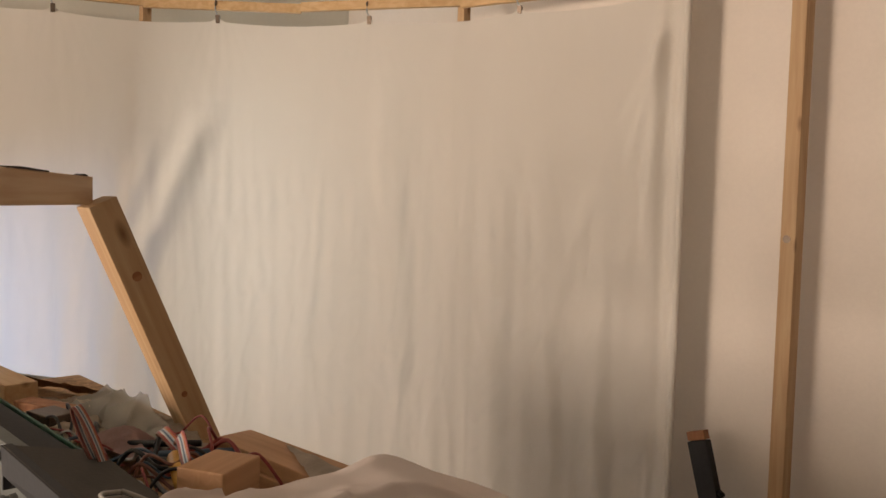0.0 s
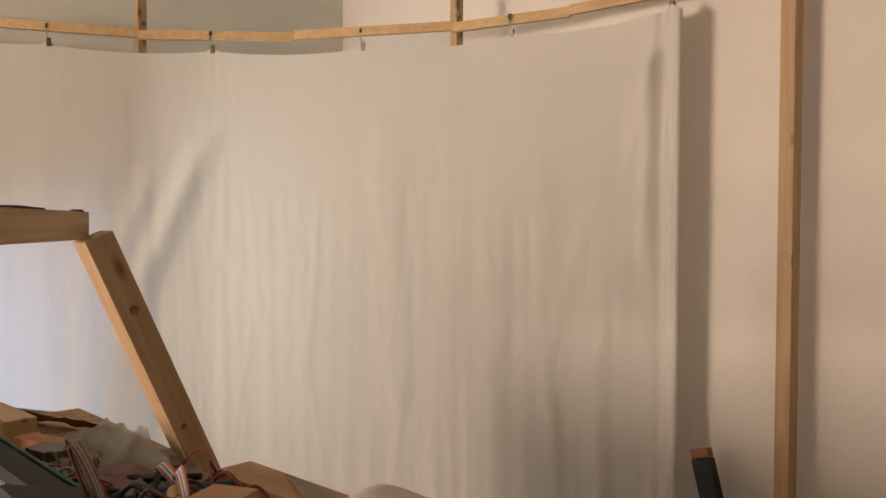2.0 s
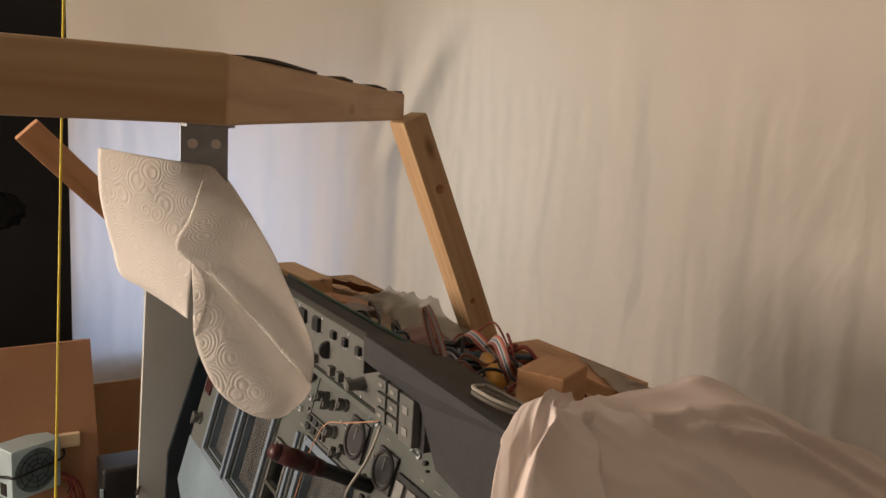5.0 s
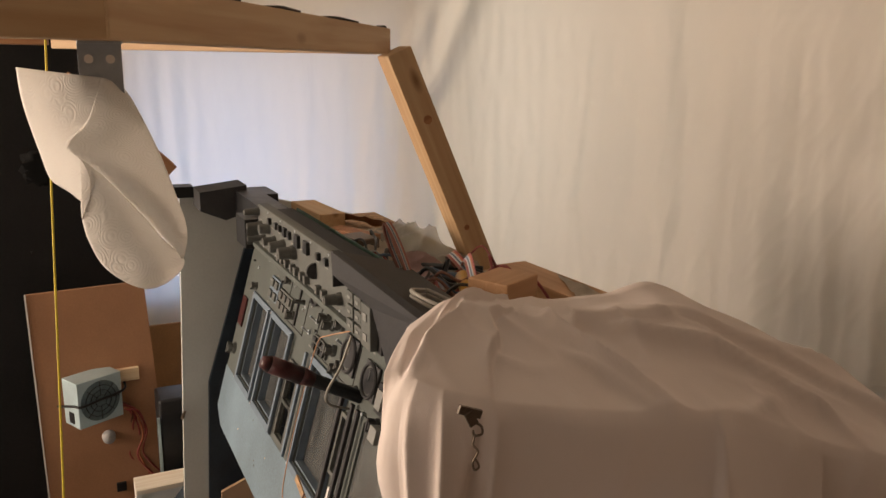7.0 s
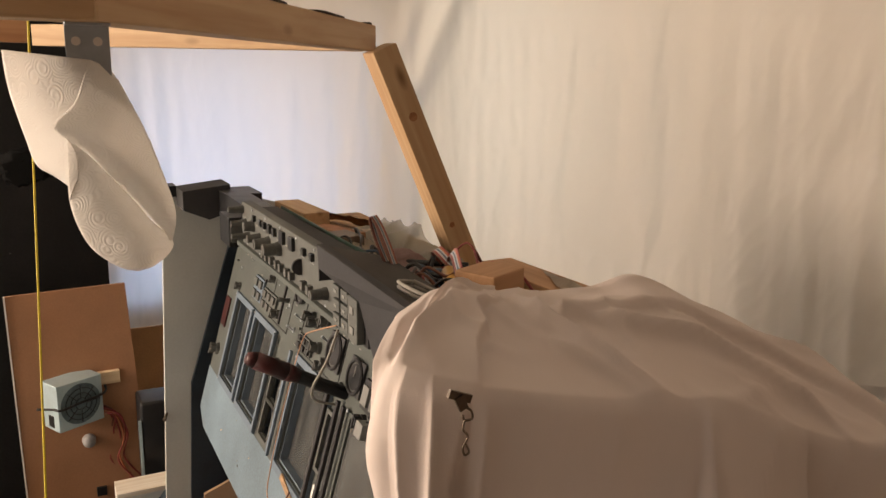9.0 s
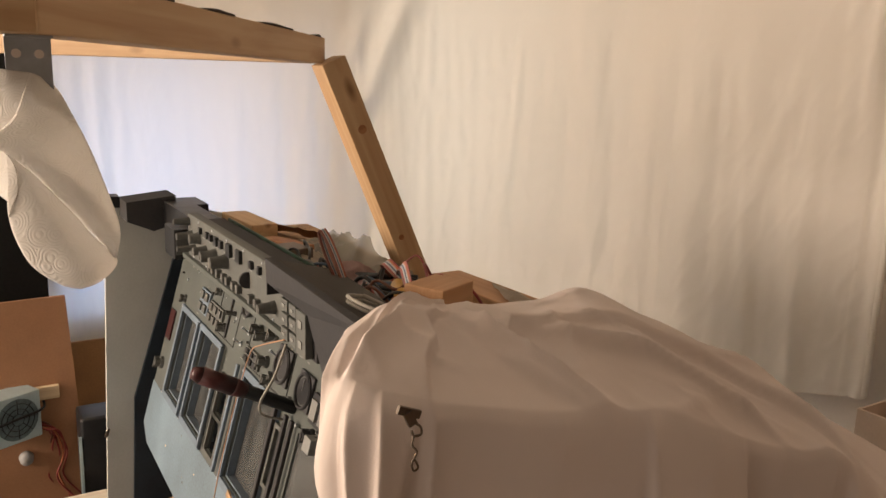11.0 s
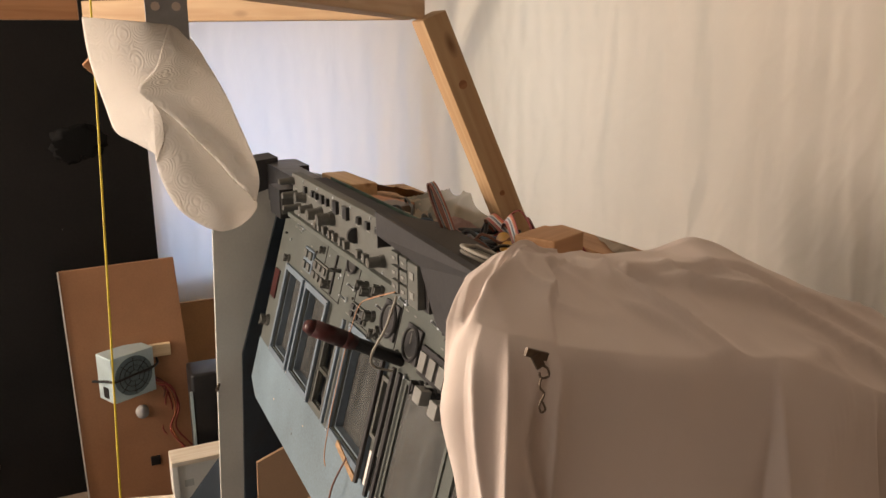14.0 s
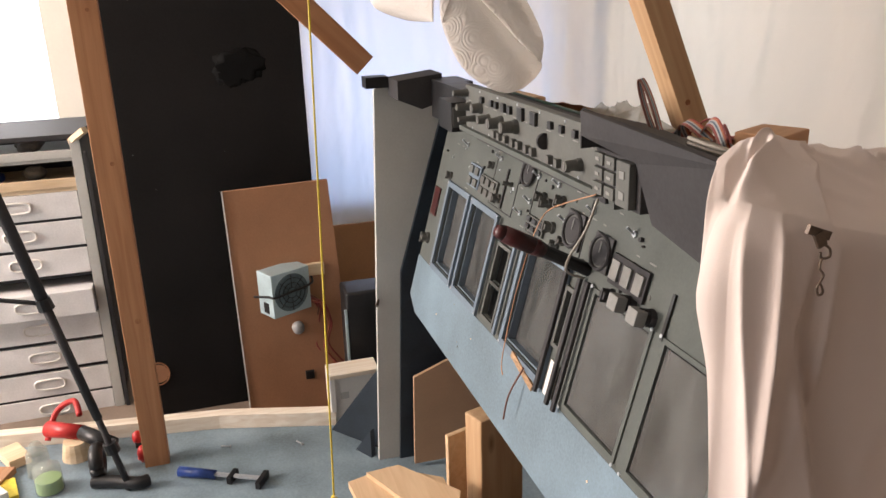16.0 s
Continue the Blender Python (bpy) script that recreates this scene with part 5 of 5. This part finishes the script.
ps = thing("power_supply", (-2.55, 0.015, 0.30), "pale blue-grey computer power supply strapped to the board", "power supply")
part("case", boxed((-2.598, -0.062, 0.298), (-2.512, 0.083, 0.446), 0.003), PSUGREY, ps)
part("fan_recess", rod(bmesh.new(), (-2.512, 0.010, 0.372), (-2.5105, 0.010, 0.372), 0.064, seg=32), GRILLE, ps, "dark fan opening")
for r in (0.018, 0.034, 0.050):
    part("grille_ring", tube(bmesh.new(), [(-2.508, 0.010 + r * math.cos(k * math.tau / 24), 0.372 + r * math.sin(k * math.tau / 24)) for k in range(25)], 0.0012, 5, 1), BLACK, ps)
for k in range(4):
    q = k * math.pi / 4
    part("grille_spoke", rod(bmesh.new(), (-2.5085, 0.010 - 0.06 * math.cos(q), 0.372 - 0.06 * math.sin(q)), (-2.5085, 0.010 + 0.06 * math.cos(q), 0.372 + 0.06 * math.sin(q)), 0.0012, seg=6), BLACK, ps)
part("hub", rod(bmesh.new(), (-2.5103, 0.010, 0.372), (-2.507, 0.010, 0.372), 0.017, seg=20), GRILLE, ps)
part("socket", boxed((-2.566, -0.0645, 0.310), (-2.540, -0.0620, 0.345)), BLACK, ps)
part("strap", tube(bmesh.new(), [(-2.57, -0.095, 0.372), (-2.53, -0.066, 0.372), (-2.506, -0.055, 0.372), (-2.503, 0.01, 0.378), (-2.506, 0.085, 0.384), (-2.55, 0.115, 0.392), (-2.582, 0.13, 0.396)], 0.004, 7), BLACK, ps, "black strap", True)
random.seed(12)
for k in range(9):
    a0, b0 = -2.56 + 0.006 * k, 0.086 + 0.004 * (k % 3)
    pts = [(a0, b0, 0.34 - 0.004 * k), (a0 + 0.02, b0 + 0.03, 0.30), (a0 + random.uniform(-0.01, 0.03), b0 + 0.05 + random.uniform(-0.02, 0.02), 0.22), (a0, b0 + 0.05 + random.uniform(-0.03, 0.03), 0.14), (a0 + 0.02, b0 + 0.06 + random.uniform(-0.04, 0.04), 0.06)]
    part("supply_wire", tube(bmesh.new(), pts, 0.0026, 6, 6), random.choice((WIRERED, WIREORANGE, WIREBROWN, BLACK, WIRERED)), ps, smooth=True)

ps.matrix_world = ROOM @ Matrix.Translation((-2.55, 0.015, 0.30)) @ Matrix.Rotation(radians(27), 4, "Z")
rim = thing("platform_edge", (-2.35, -0.2, 0.0), "pale timber edging along the platform", "edging")
part("strip", bar(bmesh.new(), (-2.285, 0.112, 0.024), (-2.395, -0.245, 0.024), 0.040, 0.048, bevel=0.002), WHITEWOOD, rim)
part("strip", bar(bmesh.new(), (-2.394, -0.242, 0.0235), (-2.515, -0.98, 0.0235), 0.040, 0.047, bevel=0.002), WHITEWOOD, rim)
lb = thing("corner_box", (-2.30, 0.15, 0.0), "small white-painted box standing on the platform edge", "box")
part("side", boxed((-2.345, 0.094, 0.049), (-2.262, 0.110, 0.163), 0.001), WHITEPAINT, lb)
part("top", boxed((-2.345, 0.094, 0.1635), (-2.258, 0.25, 0.178), 0.001), WHITEWOOD, lb, "whitewashed top")
part("front", boxed((-2.292, 0.1105, 0.001), (-2.280, 0.25, 0.163)), WHITEPAINT, lb)
part("label", boxed((-2.2798, 0.128, 0.082), (-2.2788, 0.154, 0.104)), PLATEGREY, lb, "small grey label")
part("back", boxed((-2.345, 0.1105, 0.001), (-2.333, 0.25, 0.163)), WHITEPAINT, lb)
single("navy_gusset", prism(bmesh.new(), [(-2.24, 0.085, 0.004), (-2.06, 0.225, 0.004), (-2.06, 0.225, 0.30)], (-0.012, 0.016, 0)), NAVY, (-2.12, 0.17, 0.0), "dark navy triangular brace on the platform", "brace")
single("navy_offcut", prism(bmesh.new(), [(-2.12, 0.150, 0.0), (-2.06, 0.185, 0.0), (-2.06, 0.185, 0.09)], (0.010, -0.014, 0)), NAVY, (-2.09, 0.16, 0.0), "small dark navy offcut leaning on the plate", "offcut")
case = thing("black_case", (-2.46, 0.27, -0.10), "black hard case standing behind the plate", "case")
part("shell", boxed((-2.52, 0.185, 0.0), (-2.40, 0.34, 0.385), 0.010), BLACK, case, smooth=True)
part("edge", boxed((-2.405, 0.178, 0.0), (-2.395, 0.186, 0.33)), PSUGREY, case, "pale metal edge")
card = thing("cardboard_sheet", (-3.1, 0.38, -0.10), "brown cardboard standing under the screen's edge", "cardboard")
part("sheet", boxed((-3.06, 0.15, -0.10), (-3.05, 0.75, 0.42)), CARD, card)

cab = thing("drawer_cabinet", (-2.95, -0.85, -0.10), "tall cabinet of worn aluminium drawers, one pulled open", "drawer cabinet")
part("side_panel", boxed((-3.25, -0.600, -0.10), (-2.852, -0.575, 0.86)), SHROUD, cab)
part("side_panel", boxed((-3.25, -1.125, -0.10), (-2.852, -1.10, 0.86)), SHROUD, cab)
part("back_panel", boxed((-3.26, -1.10, -0.10), (-3.24, -0.60, 0.86)), DARK, cab)
part("edge_trim", boxed((-2.852, -0.603, -0.10), (-2.842, -0.572, 0.87), 0.001), PLATEGREY, cab)
part("edge_trim", boxed((-2.846, -0.566, -0.10), (-2.836, -0.555, 0.83), 0.001), SHROUD, cab)
ZT = [0.700, 0.603, 0.505, 0.372, 0.270, 0.168, 0.066, -0.030]
for k, z in enumerate(ZT):
    out = 0.05 if k == 3 else 0.0
    d = part("drawer", boxed((-3.20, -1.095, z - 0.088), (-2.850 + out, -0.606, z), 0.003), ALU, cab)
    pts = [(-2.846 + out, -0.80 + 0.048 * math.copysign(abs(math.cos(q)) ** 0.5, math.cos(q)), z - 0.042 + 0.018 * math.copysign(abs(math.sin(q)) ** 0.7, math.sin(q))) for q in [j * math.tau / 28 for j in range(29)]]
    part("handle", tube(bmesh.new(), pts, 0.0035, 6, 2), WHITEPAINT, d, smooth=True)
    part("label_plate", boxed((-2.850 + out, -0.83, z - 0.050), (-2.848 + out, -0.77, z - 0.034)), ALU, d)
    part("runner", boxed((-3.0, -1.098, z - 0.0985), (-2.853, -0.601, z - 0.0885)), BLACK, cab)
tray = thing("open_tray", (-2.95, -0.85, 0.71), "open wooden tray full of odds and ends on the cabinet", "tray")
part("base", boxed((-3.2, -1.10, 0.7015), (-2.852, -0.604, 0.715)), PALEPINE, tray)
part("front", boxed((-2.862, -1.10, 0.715), (-2.846, -0.604, 0.745), 0.001), PALEPINE, tray, "yellowed pine front")
part("shelf", boxed((-3.2, -1.10, 0.80), (-2.856, -0.604, 0.812)), PLATEGREY, tray)
part("upper_front", boxed((-2.860, -1.10, 0.812), (-2.846, -0.604, 0.838), 0.001), PLATEGREY, tray)
part("top_lid", boxed((-3.24, -1.13, 0.872), (-2.850, -0.56, 0.888), 0.002), SHROUD, tray)
part("corner_stick", bar(bmesh.new(), (-2.86, -0.60, 0.862), (-2.80, -0.545, 0.905), 0.02, 0.018), PALEPINE, tray)
random.seed(31)
for k in range(12):
    c = (random.uniform(-3.05, -2.90), random.uniform(-1.05, -0.65), 0.812 if k % 2 else 0.715)
    s = random.uniform(0.015, 0.030)
    single("small_part", blob(bmesh.new(), (c[0], c[1], c[2] + s * 0.8), (s * 1.4, s * 1.6, s), k, 0.3, 2), random.choice((BLACK, WIREWHITE, BLUE, SHROUD, WIREGREY)), c, "small loose part lying in the tray", "odds and ends", "tray parts")

cord = thing("rope", (-0.9, -0.11, 0.0), "taut yellow cord running from ceiling to platform", "rope")
part("line", tube(bmesh.new(), [(-1.335, 0.028, 2.63), (-1.132, -0.036, 1.40), (-1.014, -0.073, 0.70), (-0.896, -0.110, 0.004)], 0.0014, 7), YELLOW, cord, smooth=True)
part("knot", blob(bmesh.new(), (-1.002, -0.077, 0.63), (0.005, 0.005, 0.0042), 2, 0.3, 2), YELLOW, cord, smooth=True)
part("peg", rod(bmesh.new(), (-1.004, -0.092, 0.620), (-1.000, -0.073, 0.634), 0.0016, seg=8), STEEL, cord)

# ---- footwell timber ----
single("seat_post", boxed((-0.028, -0.055, 0.0), (0.028, 0.055, 0.475), 0.004), PINE_Z, (0, 0, 0), "squared pine post standing in the footwell", "post").matrix_world = ROOM @ pose(-1.412, 0.318, 0.0, 0, 0, 17)
foot = thing("footwell_box", (-1.42, 0.12, 0.0), "pale plywood box in front of the panel", "box")
b = bmesh.new()
prism(b, [(-1.45, 0.010, 0.330), (-1.475, 0.10, 0.330), (-1.40, 0.20, 0.330), (-1.10, 0.20, 0.330), (-1.10, 0.040, 0.330)], (0, 0, 0.015))
part("lid", b, PLY, foot)
b = bmesh.new()
prism(b, [(-1.455, 0.05, 0.3455), (-1.46, 0.12, 0.3455), (-1.33, 0.215, 0.3455), (-1.20, 0.16, 0.3455)], (0, 0, 0.010))
part("upper_sheet", b, PLY, foot)
part("front", boxed((-1.44, 0.045, 0.0), (-1.12, 0.18, 0.33)), PLY, foot)
turned_block("ply_offcut", (-1.475, 0.262, 0.0), (0.012, 0.07, 0.40), 17, PLY, "upright plywood offcut beside the post", "offcut")

# ---- tools on the platform ----
tri = thing("tripod", (-2.13, -0.5, 0.0), "black folding tripod leg standing on the platform", "tripod")
T0, T1 = Vector((-2.128, -0.500, 0.0)), Vector((-2.10, -0.672, 0.845))
td = T1 - T0
part("lower_tube", rod(bmesh.new(), T0, T0 + td * 0.30, 0.009, 0.009, 12), SHROUD, tri, smooth=True)
part("middle_tube", rod(bmesh.new(), T0 + td * 0.28, T0 + td * 0.70, 0.0115, 0.0115, 12), SHROUD, tri, smooth=True)
part("upper_tube", rod(bmesh.new(), T0 + td * 0.68, T0 + td * 1.35, 0.0145, 0.0145, 12), SHROUD, tri, smooth=True)
for f in (0.17, 0.69):
    part("clamp", rod(bmesh.new(), T0 + td * (f - 0.018), T0 + td * (f + 0.018), 0.020, 0.018, 12), BLACK, tri)
part("foot", blob(bmesh.new(), T0 + Vector((0, 0, 0.010)), (0.016, 0.016, 0.012), 4, 0.1, 2), BLACK, tri, smooth=True)
part("brace", rod(bmesh.new(), T0 + td * 0.69, T0 + td * 0.69 + Vector((0.05, -0.28, 0.09)), 0.006, seg=8), SHROUD, tri)


def clamp_tool(c, yaw, mat, label, length):
    t = thing("bar_clamp", c, label, "clamp", "clamps")
    d, n = Vector((math.cos(radians(yaw)), math.sin(radians(yaw)), 0)), Vector((-math.sin(radians(yaw)), math.cos(radians(yaw)), 0))
    c = Vector(c)
    part("rail", bar(bmesh.new(), c + d * (-length / 2) + Vector((0, 0, 0.018)), c + d * (length / 2) + Vector((0, 0, 0.018)), 0.014, 0.006), STEEL, t)
    part("grip", rod(bmesh.new(), c - d * length * 0.75 + Vector((0, 0, 0.016)), c - d * length * 0.20 + Vector((0, 0, 0.016)), 0.015, 0.013, 12), mat, t, smooth=True)
    part("jaw", bar(bmesh.new(), c + d * length * 0.5 + n * -0.030 + Vector((0, 0, 0.012)), c + d * length * 0.5 + n * 0.035 + Vector((0, 0, 0.012)), 0.016, 0.022, bevel=0.003), BLACK, t)
    part("jaw", bar(bmesh.new(), c + d * length * 0.05 + n * -0.020 + Vector((0, 0, 0.012)), c + d * length * 0.05 + n * 0.030 + Vector((0, 0, 0.012)), 0.016, 0.022, bevel=0.003), BLACK, t)


clamp_tool((-2.075, -0.235, 0.0), 62, BLUE, "blue-handled bar clamp lying on the platform", 0.20)
rc = thing("spring_clamp", (-2.265, -0.465, 0.0), "small red and black spring clamp at the stud's foot", "clamp", "clamps")
part("jaw", blob(bmesh.new(), (-2.26, -0.468, 0.030), (0.020, 0.018, 0.030), 3, 0.2, 2), RED, rc, smooth=True)
part("jaw", blob(bmesh.new(), (-2.275, -0.478, 0.075), (0.016, 0.016, 0.022), 6, 0.2, 2), RED, rc, smooth=True)
part("spring", rod(bmesh.new(), (-2.268, -0.485, 0.055), (-2.268, -0.450, 0.055), 0.010, seg=12), BLACK, rc)
gr = thing("angle_grinder", (-2.35, -0.70, 0.0), "red and black power tool lying on its side", "power tool")
part("body", rod(bmesh.new(), (-2.42, -0.74, 0.075), (-2.36, -0.64, 0.078), 0.024, 0.022, 16), RED, gr, "red motor housing", True)
part("handle", rod(bmesh.new(), (-2.36, -0.64, 0.078), (-2.30, -0.55, 0.050), 0.022, 0.024, 14), BLACK, gr, smooth=True)
part("guard", tube(bmesh.new(), [(-2.43, -0.75, 0.03), (-2.47, -0.72, 0.10), (-2.44, -0.66, 0.145), (-2.38, -0.64, 0.125)], 0.009, 8), RED, gr, smooth=True)
part("base", rod(bmesh.new(), (-2.36, -0.66, 0.0), (-2.36, -0.66, 0.055), 0.045, 0.035, 16), PALEPINE, gr)
tp = thing("tape_roll", (-2.20, -0.58, 0.0), "black roll of tape lying on the platform", "tape roll")
part("roll", tube(bmesh.new(), [(-2.215 + 0.036 * math.cos(k * math.tau / 20), -0.585, 0.056 + 0.036 * math.sin(k * math.tau / 20)) for k in range(21)], 0.020, 8, 1), BLACK, tp, smooth=True)
gl = thing("work_glove", (-2.14, -0.53, 0.0), "black rubber grip lying beside the tape", "grip")
part("body", tube(bmesh.new(), [(-2.17, -0.60, 0.018), (-2.15, -0.54, 0.020), (-2.12, -0.48, 0.020), (-2.13, -0.45, 0.018)], 0.018, 8), BLACK, gl, smooth=True)
jr = thing("plastic_jar", (-2.20, -0.72, 0.0), "clear plastic jar with lime-green liquid", "jar")
part("wall", rod(bmesh.new(), (-2.20, -0.715, 0.001), (-2.20, -0.715, 0.075), 0.038, 0.036, 20), JAR, jr, smooth=True)
part("liquid", rod(bmesh.new(), (-2.20, -0.715, 0.003), (-2.20, -0.715, 0.040), 0.035, 0.034, 20), LIME, jr)
bt = thing("clear_bottle", (-2.33, -0.755, 0.0), "clear squat bottle standing by the jar", "bottle")
part("wall", rod(bmesh.new(), (-2.30, -0.755, 0.001), (-2.30, -0.755, 0.07), 0.034, 0.03, 18), JAR, bt, smooth=True)
part("shoulder", rod(bmesh.new(), (-2.30, -0.755, 0.07), (-2.30, -0.755, 0.10), 0.03, 0.014, 18), JAR, bt, smooth=True)
turned_block("wood_scrap", (-2.40, -0.84, 0.0), (0.10, 0.06, 0.03), 30, PALEPINE, "small pale wood scrap on the platform", "wood scrap", 0, "scraps")
turned_block("wood_scrap", (-2.30, -0.86, 0.0), (0.08, 0.05, 0.02), -20, BLOCKWOOD, "small brown wood scrap on the platform", "wood scrap", 0, "scraps")
turned_block("yellow_packet", (-2.23, -0.83, 0.0), (0.10, 0.05, 0.012), 15, YELLOW, "flat yellow packet on the platform", "packet")
turned_block("white_packet", (-2.20, -0.88, 0.0), (0.12, 0.08, 0.035), 35, WHITEPAINT, "white paper packet on the platform", "packet")
for a, b0, yaw in ((-2.255, -0.235, 70), (-2.20, -0.02, 30)):
    d = Vector((math.cos(radians(yaw)), math.sin(radians(yaw)), 0)) * 0.014
    s = thing("screw", (a, b0, 0.0), "loose steel screw on the platform", "screw", "loose screws")
    part("shank", rod(bmesh.new(), Vector((a, b0, 0.005)) - d, Vector((a, b0, 0.005)) + d, 0.0025, 0.0015, 8), STEEL, s)
    part("head", rod(bmesh.new(), Vector((a, b0, 0.005)) + d, Vector((a, b0, 0.005)) + d * 1.15, 0.005, 0.0045, 10), STEEL, s)

# ---- beside the far wall ----
bench = thing("storage_box", (-0.75, 2.05, -0.10), "low pale storage box with a white lid by the wall", "box")
part("lid", boxed((-0.945, 1.995, 0.480), (-0.45, 2.20, 0.505), 0.003), WHITEPAINT, bench)
part("body", boxed((-0.940, 2.000, -0.10), (-0.455, 2.195, 0.4798), 0.004), CARTON, bench)
carton = thing("carton", (-0.916, 1.9, -0.10), "opened pale cardboard carton with a folded flap", "carton")
part("front", boxed((-1.066, 1.850, -0.10), (-0.726, 1.856, 0.611), 0.001), CARTON, carton)
part("side", boxed((-1.066, 1.8562, -0.10), (-1.060, 1.985, 0.611), 0.001), CARTON, carton)
part("back", boxed((-1.066, 1.9852, -0.10), (-0.726, 1.991, 0.611), 0.001), CARTON, carton)
part("inside", boxed((-1.058, 1.858, 0.551), (-0.731, 1.984, 0.561)), CARD, carton, "brown inside of the carton")
part("flap", prism(bmesh.new(), [(-1.064, 1.990, 0.612), (-0.991, 1.990, 0.651), (-0.766, 1.990, 0.659), (-0.731, 1.990, 0.612)], (0, 0.005, 0)), CARTON, carton)
bt2 = thing("guide_rail", (-1.15, 2.24, -0.10), "dark grey tool rail with a wooden cap leaning at the wall", "tool")
part("rail", bar(bmesh.new(), (-0.93, 2.21, -0.10), (-1.178, 2.235, 0.752), 0.062, 0.032, (0, 1, 0), 0.004), SHROUD, bt2)
part("cap", bar(bmesh.new(), (-1.178, 2.235, 0.754), (-1.186, 2.236, 0.780), 0.058, 0.030, (0, 1, 0), 0.003), DARKPINE, bt2, "brown wooden cap")
part("knob", rod(bmesh.new(), (-1.098, 2.22, 0.62), (-1.082, 2.205, 0.62), 0.008, seg=10), BLACK, bt2)
